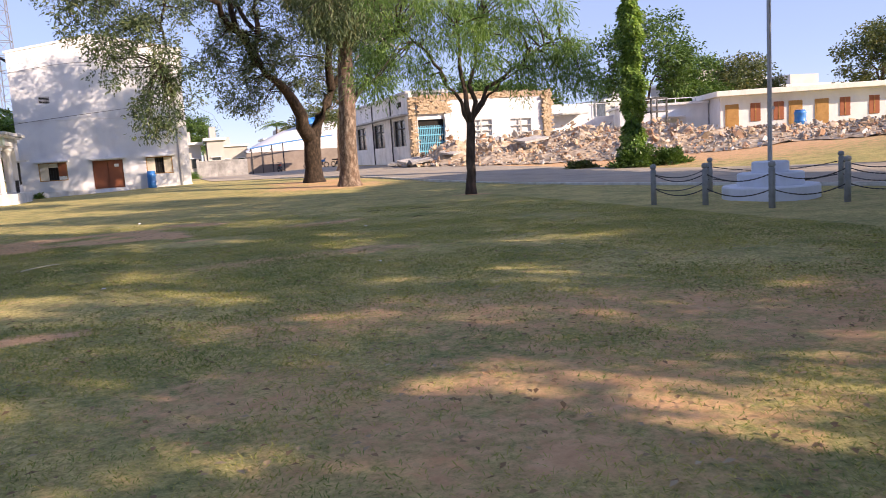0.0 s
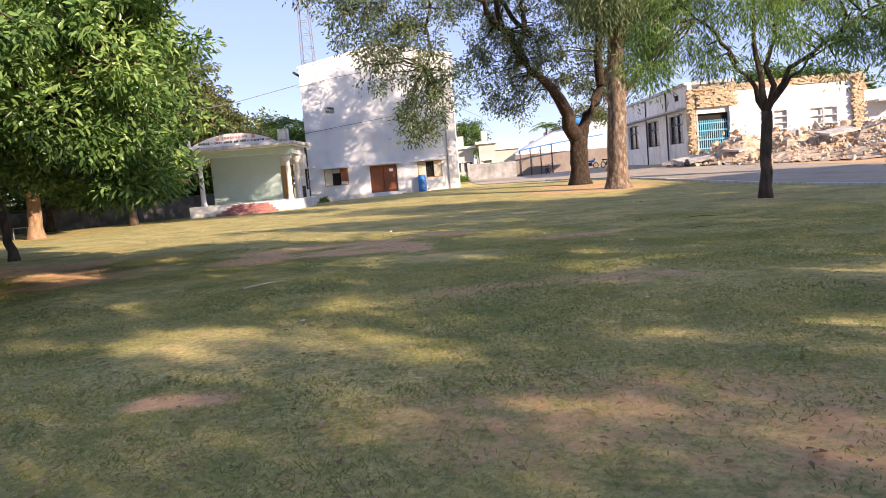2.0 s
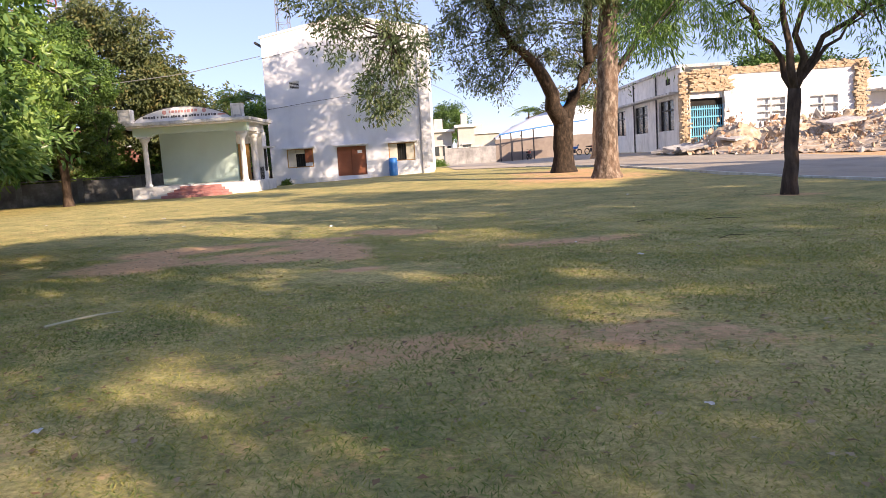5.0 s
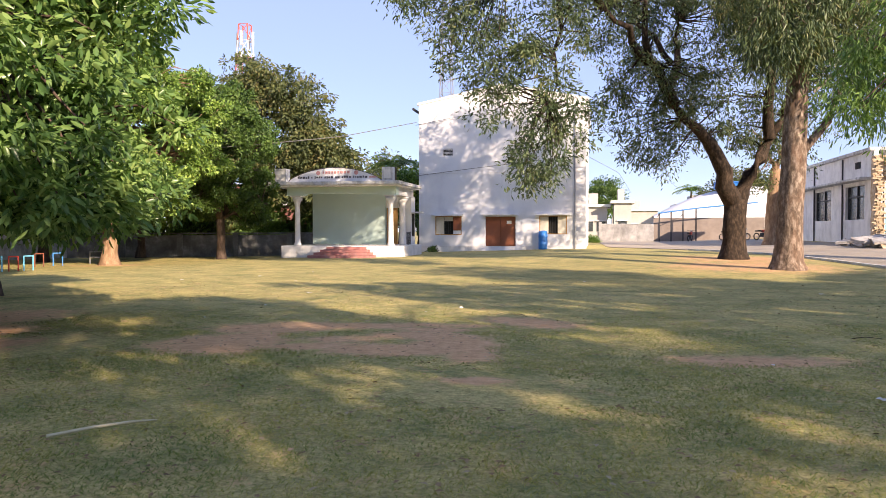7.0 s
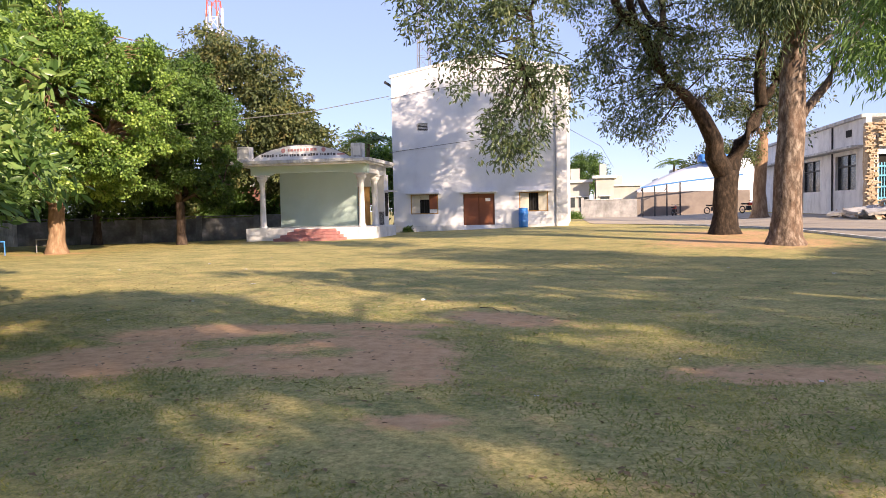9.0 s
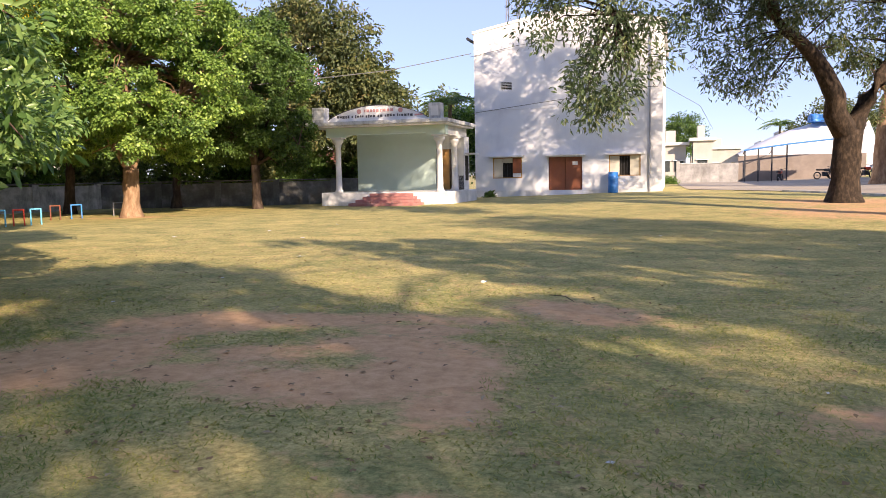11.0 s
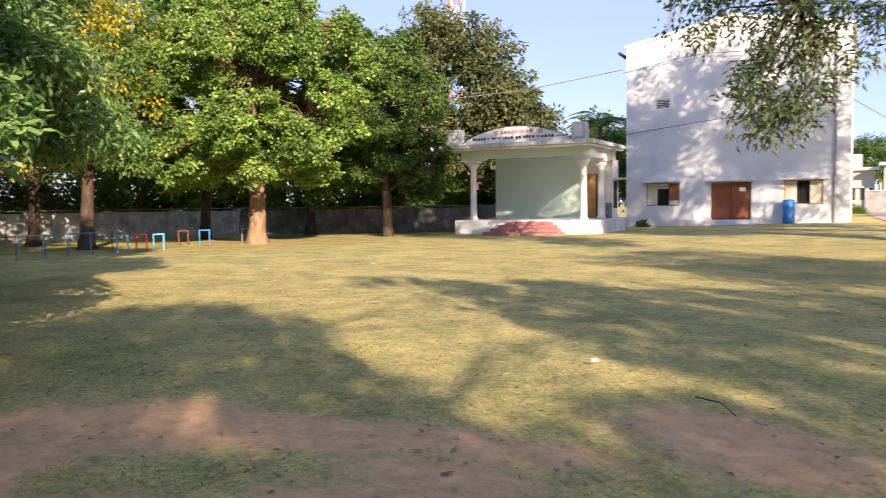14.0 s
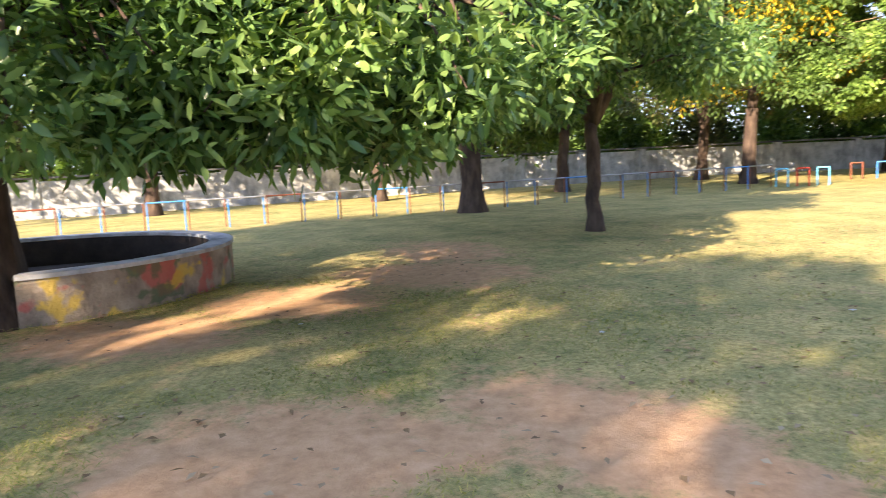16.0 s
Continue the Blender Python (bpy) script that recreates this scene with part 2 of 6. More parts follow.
def ground_material():
    m = bpy.data.materials.new("dry_lawn_soil")
    m.use_nodes = True
    nt = m.node_tree
    b = nt.nodes["Principled BSDF"]
    tc = nt.nodes.new("ShaderNodeTexCoord")

    def noise_of(scale, detail=6.0, rough=0.65):
        n = node(nt, "ShaderNodeTexNoise", Scale=scale, Detail=detail, Roughness=rough)
        nt.links.new(tc.outputs["Object"], n.inputs["Vector"])
        return n.outputs["Fac"]

    def ramp_of(fac, stops):
        r = nt.nodes.new("ShaderNodeValToRGB")
        e = r.color_ramp.elements
        e[0].position, e[1].position = stops[0][0], stops[-1][0]
        for p, _ in stops[1:-1]:
            e.new(p)
        for el, (_, c) in zip(sorted(e, key=lambda q: q.position), stops):
            el.color = (*c, 1)
        nt.links.new(fac, r.inputs["Fac"])
        return r.outputs["Color"]

    def mix(fac, a, bb):
        x = nt.nodes.new("ShaderNodeMix")
        x.data_type = 'RGBA'
        nt.links.new(fac, x.inputs["Factor"])
        nt.links.new(a, x.inputs["A"])
        nt.links.new(bb, x.inputs["B"])
        return x.outputs["Result"]

    def rng(fac, lo, hi, top=1.0):
        r = nt.nodes.new("ShaderNodeMapRange")
        r.inputs["From Min"].default_value, r.inputs["From Max"].default_value, r.inputs["To Max"].default_value = lo, hi, top
        nt.links.new(fac, r.inputs["Value"])
        return r.outputs["Result"]

    green = ramp_of(noise_of(16.0, 9.0, 0.8), [(0.34, (0.052, 0.072, 0.022)), (0.5, (0.185, 0.215, 0.082)), (0.66, (0.39, 0.385, 0.165))])
    dry = ramp_of(noise_of(22.0, 9.0, 0.8), [(0.34, (0.21, 0.168, 0.07)), (0.5, (0.52, 0.425, 0.17)), (0.66, (0.78, 0.645, 0.28))])
    soil = ramp_of(noise_of(7.0, 8.0, 0.7), [(0.25, (0.46, 0.265, 0.135)), (0.5, (0.63, 0.38, 0.205)), (0.75, (0.75, 0.49, 0.285))])
    lawn = mix(rng(noise_of(0.8, 10.0, 0.82), 0.36, 0.58, 0.92), green, dry)
    sod = ramp_of(noise_of(30.0, 8.0, 0.8), [(0.35, (0.05, 0.075, 0.026)), (0.65, (0.19, 0.235, 0.08))])
    lawn = mix(rng(noise_of(1.9, 10.0, 0.85), 0.54, 0.68, 0.6), lawn, sod)
    att = nt.nodes.new("ShaderNodeAttribute")
    att.attribute_name = "bare"
    add = nt.nodes.new("ShaderNodeMath")
    add.operation = 'MULTIPLY_ADD'
    add.inputs[1].default_value = 1.7
    nt.links.new(noise_of(2.6, 8.0, 0.75), add.inputs[0])
    nt.links.new(att.outputs["Fac"], add.inputs[2])
    add2 = nt.nodes.new("ShaderNodeMath")
    add2.operation = 'MULTIPLY_ADD'
    add2.inputs[1].default_value = 1.15
    nt.links.new(noise_of(11.0, 8.0, 0.8), add2.inputs[0])
    nt.links.new(add.outputs[0], add2.inputs[2])
    col = mix(rng(add2.outputs[0], 1.5, 1.92), lawn, soil)
    nt.links.new(col, b.inputs["Base Color"])
    b.inputs["Roughness"].default_value = 0.95
    b.inputs["Specular IOR Level"].default_value = 0.15
    bp = node(nt, "ShaderNodeBump", Strength=0.6, Distance=0.03)
    nt.links.new(noise_of(28.0, 8.0, 0.75), bp.inputs["Height"])
    nt.links.new(bp.outputs["Normal"], b.inputs["Normal"])
    return m


GROUND_M = ground_material()

# ---------- mesh helpers ----------


def mesh_of(name, bm, mat, smooth=False):
    me = bpy.data.meshes.new(name)
    bmesh.ops.recalc_face_normals(bm, faces=bm.faces)
    bm.to_mesh(me)
    bm.free()
    me.materials.append(mat)
    if smooth:
        me.polygons.foreach_set("use_smooth", [True] * len(me.polygons))
    return me


def part(name, bm, mat, parent=None, label="", smooth=False, at=None):
    ob = new(name, mesh_of(name, bm, mat, smooth))
    if parent is not None:
        ob.parent = parent
    if at is not None:
        ob.location = at
    if label:
        ob["label"] = label
    return ob


def empty(name, x=0, y=0, z=0, rz=0.0):
    ob = new(name)
    ob.empty_display_size = 0.2
    ob.location = (x, y, z)
    ob.rotation_euler = (0, 0, radians(rz))
    return ob


def add_box(bm, x0, x1, y0, y1, z0, z1, bevel=0.0):
    tmp = bmesh.ops.create_cube(bm, size=1.0)
    vs = tmp["verts"]
    for v in vs:
        v.co = Vector(((x0 + x1) / 2 + v.co.x * (x1 - x0), (y0 + y1) / 2 + v.co.y * (y1 - y0), (z0 + z1) / 2 + v.co.z * (z1 - z0)))
    if bevel:
        es = list({e for v in vs for e in v.link_edges})
        bmesh.ops.bevel(bm, geom=es, offset=bevel, segments=2, affect='EDGES', profile=0.6)
    return bm


def box(x0, x1, y0, y1, z0, z1, bevel=0.0):
    return add_box(bmesh.new(), x0, x1, y0, y1, z0, z1, bevel)


def add_tube(bm, pts, radii, sides=8, caps=True):
    """A tapered tube along a polyline."""
    rings = []
    pts = [Vector(p) for p in pts]
    ref = Vector((0.31, 0.17, 0.93))
    for i, p in enumerate(pts):
        d = (pts[min(i + 1, len(pts) - 1)] - pts[max(i - 1, 0)]).normalized()
        a = d.cross(ref)
        if a.length < 0.2:
            a = d.cross(Vector((1, 0, 0)))
        a.normalize()
        b = d.cross(a)
        r = radii[i] if not isinstance(radii, (int, float)) else radii
        rings.append([bm.verts.new(p + r * (math.cos(2 * math.pi * k / sides) * a + math.sin(2 * math.pi * k / sides) * b)) for k in range(sides)])
    for r0, r1 in zip(rings, rings[1:]):
        for k in range(sides):
            bm.faces.new((r0[k], r0[(k + 1) % sides], r1[(k + 1) % sides], r1[k]))
    if caps:
        bm.faces.new(rings[0][::-1])
        bm.faces.new(rings[-1])
    return bm


def tube(pts, radii, sides=8):
    return add_tube(bmesh.new(), pts, radii, sides)


def lathe(profile, sides=24):
    """A solid turned round z from (radius, height) pairs, bottom to top."""
    bm = bmesh.new()
    rings = [[bm.verts.new((max(r, 1e-4) * math.cos(2 * math.pi * k / sides), max(r, 1e-4) * math.sin(2 * math.pi * k / sides), z)) for k in range(sides)] for r, z in profile]
    for r0, r1 in zip(rings, rings[1:]):
        for k in range(sides):
            bm.faces.new((r0[k], r0[(k + 1) % sides], r1[(k + 1) % sides], r1[k]))
    bm.faces.new(rings[0][::-1])
    bm.faces.new(rings[-1])
    return bm


def prism(outline, y0, y1):
    """An outline in x and z, given depth from y0 to y1."""
    bm = bmesh.new()
    a = [bm.verts.new((x, y0, z)) for x, z in outline]
    b = [bm.verts.new((x, y1, z)) for x, z in outline]
    bm.faces.new(a)
    bm.faces.new(b[::-1])
    n = len(outline)
    for i in range(n):
        bm.faces.new((a[i], b[i], b[(i + 1) % n], a[(i + 1) % n]))
    return bm


def raw_mesh(name, verts, faces, mat, smooth=False):
    me = bpy.data.meshes.new(name)
    me.from_pydata(verts, [], faces)
    me.materials.append(mat)
    if smooth:
        me.polygons.foreach_set("use_smooth", [True] * len(me.polygons))
    me.update()
    return me


def step(a, b, x):
    t = np.clip((x - a) / (b - a), 0, 1)
    return t * t * (3 - 2 * t)


def ground_z(x, y):
    """The lie of the land: flat lawn, a low rise towards the buildings, a bank beyond the road."""
    z = 0.30 * step(26, 50, y) * step(-12, 4, x)
    z = z + 0.35 * step(40, 62, y) * step(8, 20, x)
    z = z - 0.10 * step(-12, -20, x)
    z = z + 1.15 * step(22, 38, x) * step(5, 22, y) * step(70, 50, y)
    return z


def gz(x, y):
    return float(ground_z(np.float64(x), np.float64(y)))

# ---------- ground ----------
BARE = [  # bare soil: x, y, half-lengths, turn, strength
    (-2.2, 18.6, 1.2, 0.65, 20, 0.6), (-1.2, 18.95, 1.1, 0.42, 5, 0.55), (-2.35, 17.6, 0.5, 0.6, 0, 0.55), (-2.4, 16.9, 0.9, 1.0, 0, 0.6), (-1.2, 16.85, 0.7, 0.35, 0, 0.5), (-0.2, 16.75, 0.9, 0.5, 0, 0.55), (0.6, 17.3, 0.6, 1.0, 0, 0.6),
    (0.0, 18.65, 0.7, 0.3, 0, 0.45), (1.3, 20.0, 1.0, 0.6, -35, 0.5), (0.95, 16.5, 0.4, 0.5, 0, 0.45), (1.2, 15.0, 0.4, 0.2, 0, 0.5), (4.1, 16.9, 1.1, 0.4, 5, 0.5), (-0.4, 19.3, 0.8, 0.25, 0, 0.40),
    (-0.02, 18.0, 0.75, 0.5, 0, 0.5), (-1.0, 17.5, 0.6, 0.4, 0, 0.42), (0.3, 19.2, 0.6, 0.3, 0, 0.4), (3.0, 3.2, 1.7, 1.6, 20, 0.25), (4.6, 5.2, 2.2, 1.0, -15, 0.26), (2.6, 6.2, 1.7, 0.8, 0, 0.22), (6.5, 4.0, 2.5, 1.4, 10, 0.26), (1.4, 4.3, 0.9, 0.7, 0, 0.24),
    (-5.5, 15.7, 0.9, 1.2, -30, 0.58), (-6.5, 17.2, 1.0, 1.0, 45, 0.58), (-7.6, 18.8, 1.4, 1.0, 40, 0.55), (-9.5, 19.4, 1.6, 0.9, 10, 0.42), (2.1, 11.2, 1.2, 0.5, 10, 0.25), (3.7, 11.0, 1.0, 0.5, -10, 0.27),
    (7.6, 36.5, 3.2, 3.2, 0, 0.38), (8.0, 42.0, 3.0, 2.4, 0, 0.42), (-4.0, 54.9, 7.0, 0.7, 0, 0.40), (-11.0, 45.2, 4.5, 0.6, 0, 0.40),
    (20.5, 50.0, 2.6, 14.0, 8, 0.5), (30.0, 40.0, 11.0, 16.0, 20, 0.55), (-19.0, 38.0, 1.6, 1.2, 0, 0.42), (-0.2, 7.0, 0.5, 0.2, 0, 0.55), (10.2, 23.0, 0.8, 0.6, 0, 0.38)]


def axis(lo, a, b, hi, fine, coarse):
    mid = np.arange(a, b + 1e-6, fine)
    left = a - np.cumsum(np.geomspace(fine * 1.3, coarse, 34))
    right = b + np.cumsum(np.geomspace(fine * 1.3, coarse, 34))
    return np.concatenate([[lo], left[left > lo][::-1], mid, right[right < hi], [hi]])


def build_ground():
    xs, ys = axis(-700, -9, 11, 700, 0.13, 30), axis(-500, -1, 31, 900, 0.13, 30)
    gx, gy = np.meshgrid(xs, ys)
    z = ground_z(gx, gy)
    bare = np.zeros_like(gx)
    for cx, cy, rx, ry, turn, amount in BARE:
        c, s = math.cos(radians(turn)), math.sin(radians(turn))
        u, v = ((gx - cx) * c + (gy - cy) * s) / rx, (-(gx - cx) * s + (gy - cy) * c) / ry
        bare = np.maximum(bare, (amount + 0.07) * (1 - step(0.35, 1.35, np.sqrt(u * u + v * v))) * 1.1)
    rng = np.random.RandomState(3)
    near = (np.abs(gx) < 14) & (gy > -4) & (gy < 36)
    z = z + near * (rng.rand(*gx.shape) - 0.5) * 0.012
    for k in range(14):
        fx, fy, ph = rng.normal(0, 0.5), rng.normal(0, 0.5), rng.rand() * 6.28
        z = z + near * 0.006 * np.sin(gx * fx * 2 + gy * fy * 2 + ph)
    n, m = gx.shape
    verts = np.stack([gx, gy, z], -1).reshape(-1, 3)
    idx = np.arange(n * m).reshape(n, m)
    faces = np.stack([idx[:-1, :-1], idx[:-1, 1:], idx[1:, 1:], idx[1:, :-1]], -1).reshape(-1, 4)
    me = bpy.data.meshes.new("ground")
    me.vertices.add(len(verts))
    me.vertices.foreach_set("co", verts.ravel())
    me.loops.add(faces.size)
    me.loops.foreach_set("vertex_index", faces.ravel())
    me.polygons.add(len(faces))
    me.polygons.foreach_set("loop_start", np.arange(0, faces.size, 4))
    me.polygons.foreach_set("loop_total", np.full(len(faces), 4))
    me.polygons.foreach_set("use_smooth", [True] * len(faces))
    at = me.attributes.new("bare", 'FLOAT', 'POINT')
    at.data.foreach_set("value", bare.ravel())
    me.update()
    me.materials.append(GROUND_M)
    ob = tagged(new("ground", me), "dry patchy lawn with bare reddish soil", "lawn", kind="structure")
    return ob, bare, xs, ys


ground, BARE_MAP, GX, GY = build_ground()


def bare_at(x, y):
    i, j = np.clip(np.searchsorted(GX, x), 0, len(GX) - 1), np.clip(np.searchsorted(GY, y), 0, len(GY) - 1)
    return BARE_MAP[j, i]


def strip(name, left, right, lift, mat, label, category):
    """A road sheet between two edge lines, draped over the ground."""
    bm = bmesh.new()
    rows = []
    for (ax, ay), (bx, by) in zip(left, right):
        for_row = []
        for k in range(9):
            f = k / 8
            x, y = ax + (bx - ax) * f, ay + (by - ay) * f
            for_row.append(bm.verts.new((x, y, gz(x, y) + lift)))
        rows.append(for_row)
    for r0, r1 in zip(rows, rows[1:]):
        for k in range(8):
            bm.faces.new((r0[k], r0[k + 1], r1[k + 1], r1[k]))
    return tagged(part(name, bm, mat), label, category, kind="structure")


def lerp_line(pts, n):
    """Points at even steps along a polyline."""
    pts = np.array(pts, float)
    d = np.r_[0, np.cumsum(np.linalg.norm(np.diff(pts, axis=0), axis=1))]
    s = np.linspace(0, d[-1], n)
    return np.stack([np.interp(s, d, pts[:, k]) for k in range(pts.shape[1])], 1)


NEAR_EDGE = lerp_line([(24.0, -6.0), (17.5, 10.0), (14.9, 19.7), (13.9, 23.5), (12.9, 29.4), (12.1, 35.5), (10.8, 44.0), (7.0, 53.5), (3.0, 58.5), (2.6, 75.0), (2.6, 96.0)], 60)
FAR_EDGE = lerp_line([(34.0, -6.0), (26.0, 14.0), (22.5, 28.0), (21.2, 38.0), (20.0, 46.0), (18.6, 54.0), (17.0, 64.0), (16.6, 78.0), (16.0, 96.0)], 60)
road = strip("road", NEAR_EDGE, FAR_EDGE, 0.03, ASPHALT, "pale dusty concrete road beside the lawn", "road")
kerb_bm = bmesh.new()
for (ax, ay), (bx, by) in zip(NEAR_EDGE[:34], NEAR_EDGE[1:35]):
    d = Vector((bx - ax, by - ay, 0)).normalized()
    nrm = Vector((d.y, -d.x, 0)) * 0.07
    lo = [Vector((ax, ay, gz(ax, ay))) - nrm, Vector((ax, ay, gz(ax, ay))) + nrm, Vector((bx, by, gz(bx, by))) + nrm, Vector((bx, by, gz(bx, by))) - nrm]
    vs = [kerb_bm.verts.new(p - Vector((0, 0, 0.05))) for p in lo] + [kerb_bm.verts.new(p + Vector((0, 0, 0.085))) for p in lo]
    for f in ((4, 5, 6, 7), (0, 1, 5, 4), (1, 2, 6, 5), (2, 3, 7, 6), (3, 0, 4, 7)):
        kerb_bm.faces.new([vs[k] for k in f])
tagged(part("kerb", kerb_bm, KERB), "faded white kerb along the road", "kerb", kind="structure")

# ---------- leaves and trees ----------


def leaf_mesh(name, pos, direction, length, width, mat, rng, fine=False, roll=1.0):
    """Many folded leaves in one mesh: pos (n,3), direction (n,3) of each midrib."""
    n = len(pos)
    d = direction / np.maximum(np.linalg.norm(direction, axis=1, keepdims=True), 1e-6)
    side = np.cross(d, np.array([0, 0, 1.0]) + rng.normal(0, 0.35 * roll, (n, 3)))
    side /= np.maximum(np.linalg.norm(side, axis=1, keepdims=True), 1e-6)
    up = np.cross(side, d)
    ln = (length * rng.uniform(0.65, 1.2, n))[:, None]
    wd = (width * rng.uniform(0.75, 1.2, n))[:, None]
    if fine:
        def at(f, s, lift):
            return pos + d * ln * f + side * wd * s + up * ln * lift
        vs = [at(0, 0, 0), at(.3, -.42, .03), at(.3, .42, .03), at(.68, -.4, 0), at(.68, .4, 0), at(1, 0, -.12), at(.3, 0, -.03), at(.68, 0, -.05)]
        tri = [(0, 2, 6), (0, 6, 1), (6, 2, 4), (6, 4, 7), (1, 6, 7), (1, 7, 3), (7, 4, 5), (3, 7, 5)]
    else:
        vs = [pos, pos + d * ln * .48 - side * wd * .5 + up * wd * .12, pos + d * ln - up * ln * .08, pos + d * ln * .48 + side * wd * .5 + up * wd * .12]
        tri = [(0, 2, 1), (0, 3, 2)]
    k = len(vs)
    verts = np.stack(vs, 1).reshape(-1, 3)
    faces = (np.arange(n)[:, None, None] * k + np.array(tri)[None]).reshape(-1, 3)
    me = bpy.data.meshes.new(name)
    me.vertices.add(len(verts))
    me.vertices.foreach_set("co", verts.astype(np.float32).ravel())
    me.loops.add(faces.size)
    me.loops.foreach_set("vertex_index", faces.astype(np.int32).ravel())
    me.polygons.add(len(faces))
    me.polygons.foreach_set("loop_start", np.arange(0, faces.size, 3, dtype=np.int32))
    me.polygons.foreach_set("loop_total", np.full(len(faces), 3, dtype=np.int32))
    me.update()
    me.materials.append(mat)
    return me


def clump_points(blobs, rng, spacing):
    """Clump centres spread over the outer half of crown blobs (x, y, z, rx, ry, rz, count)."""
    out = []
    for bx, by, bz, rx, ry, rz, count in blobs:
        v = rng.normal(0, 1, (count, 3))
        v /= np.linalg.norm(v, axis=1, keepdims=True)
        r = rng.uniform(0.25, 1.0, count) ** 0.45
        out.append(np.stack([bx + rx * v[:, 0] * r, by + ry * v[:, 1] * r, bz + rz * v[:, 2] * r], 1))
    return np.concatenate(out)


def limb_points(a, b, rng, sag=0.0, n=6, wobble=0.06):
    a, b = np.array(a, float), np.array(b, float)
    ln = np.linalg.norm(b - a)
    pts = []
    for k in range(n + 1):
        f = k / n
        p = a + (b - a) * f
        p = p + np.array([0, 0, 1.0]) * math.sin(math.pi * f) * sag * ln
        if 0 < k < n:
            p = p + rng.normal(0, wobble * ln * 0.5, 3)
        pts.append(p)
    return pts


def tree(name, x, y, trunk, limbs, blobs, bark, leaf, label, category="tree", seed=1, leaves=60, size=(0.16, 0.06), spread=0.45, droop=0.4, strand=0.0, fine=False, twig_share=0.5, extra=None, group="", flare=1.5, bend=0.04, leaf2=None):
    """trunk: (height, radius low, radius high, lean x, lean y); limbs: end points (dx, dy, z, radius); blobs: dx, dy, z, rx, ry, rz, clumps."""
    rng = np.random.RandomState(seed)
    z0 = gz(x, y)
    root = tagged(empty(name, x, y, z0), label, category, group)
    h, r0, r1, lx, ly = trunk
    bm = bmesh.new()
    pts, rad = [], []
    for k in range(9):
        f = k / 8
        pts.append((lx * f ** 1.3 + (rng.normal(0, bend) * h * 0.15 if 0 < k < 8 else 0), ly * f ** 1.3 + (rng.normal(0, bend) * h * 0.15 if 0 < k < 8 else 0), -0.25 + (h + 0.25) * f))
        rad.append((r0 + (r1 - r0) * f) * (1 + (flare - 1) * max(0, 1 - f * h / 0.5) ** 2))
    pts.insert(1, tuple(np.array(pts[0]) + (0, 0, 0.3)))
    rad.insert(1, r0 * (1 + (flare - 1) * 0.7))
    pts.insert(2, tuple(np.array(pts[0]) + (0, 0, 0.55)))
    rad.insert(2, r0 * (1 + (flare - 1) * 0.22))
    keep = [0, 1, 2] + [i for i in range(3, len(pts)) if pts[i][2] > pts[2][2] + 0.15]
    pts, rad = [pts[i] for i in keep], [rad[i] for i in keep]
    add_tube(bm, pts, rad, 14)
    top = np.array(pts[-1])
    ends = []
    for dx, dy, dz, r, *frm in limbs:
        start = np.array(frm[0]) if frm else top - np.array([0, 0, r1 * 0.6])
        lp = limb_points(start, (dx, dy, dz), rng, 0.08, 7, 0.05)
        add_tube(bm, lp, [r * (1 - 0.72 * k / 7) for k in range(8)], 8)
        ends.append(lp)
    cl = clump_points(blobs, rng, spread)
    nodes = np.array([p for lp in ends for p in lp[2:]]) if ends else np.array([top])
    order = rng.permutation(len(cl))
    for i in order[: int(len(cl) * twig_share)]:
        c = cl[i]
        j = np.argmin(np.linalg.norm(nodes - c, axis=1))
        if np.linalg.norm(nodes[j] - c) > 0.3:
            add_tube(bm, limb_points(nodes[j], c, rng, 0.05, 3, 0.08), [0.035, 0.026, 0.018, 0.008], 4, caps=False)
    for vert in bm.verts:
        q = vert.co
        nz = noise.noise(Vector((q.x * 2.2, q.y * 2.2, q.z * 0.8)) + Vector((seed * 3.1, 0, 0)))
        fine_n = noise.noise(Vector((q.x * 7, q.y * 7, q.z * 2.0)))
        d = Vector((q.x - lx * max(0, q.z) / max(h, 1), q.y - ly * max(0, q.z) / max(h, 1), 0))
        if q.z < h and d.length < r0 * 1.8:
            vert.co = q + d * (0.16 * nz + 0.10 * fine_n)
    part("trunk", bm, bark, root, smooth=True)
    n = len(cl) * leaves
    cen = np.repeat(cl, leaves, axis=0)
    off = rng.normal(0, 1, (n, 3))
    off /= np.linalg.norm(off, axis=1, keepdims=True)
    rr = spread * rng.uniform(0.15, 1.0, n) ** 0.5 * np.repeat(rng.uniform(0.6, 1.3, len(cl)), leaves)
    off = off * rr[:, None] * np.array([1, 1, 0.75])
    pos = cen + off
    if strand:
        pos[:, 2] -= strand * rng.uniform(0, 1, n) ** 1.5 * np.repeat(rng.uniform(0.3, 1.0, len(cl)), leaves)
    direc = off * 1.2 + rng.normal(0, 0.6 * spread, (n, 3))
    direc[:, 2] -= droop * spread
    ok = pos[:, 2] + z0 > 0.25
    sel2 = np.repeat(rng.rand(len(cl)) < (leaf2[1] if leaf2 else 0.0), leaves) & (rng.rand(n) < 0.6)
    crown = new("crown", leaf_mesh("crown", pos[ok & ~sel2], direc[ok & ~sel2], size[0], size[1], leaf, rng, fine, 3.0))
    crown.parent = root
    if leaf2:
        blossom = new("blossom", leaf_mesh("blossom", pos[ok & sel2], direc[ok & sel2], size[0] * 0.8, size[1], leaf2[0], rng, False))
        blossom.parent = root
        blossom["label"] = leaf2[2]
    return root


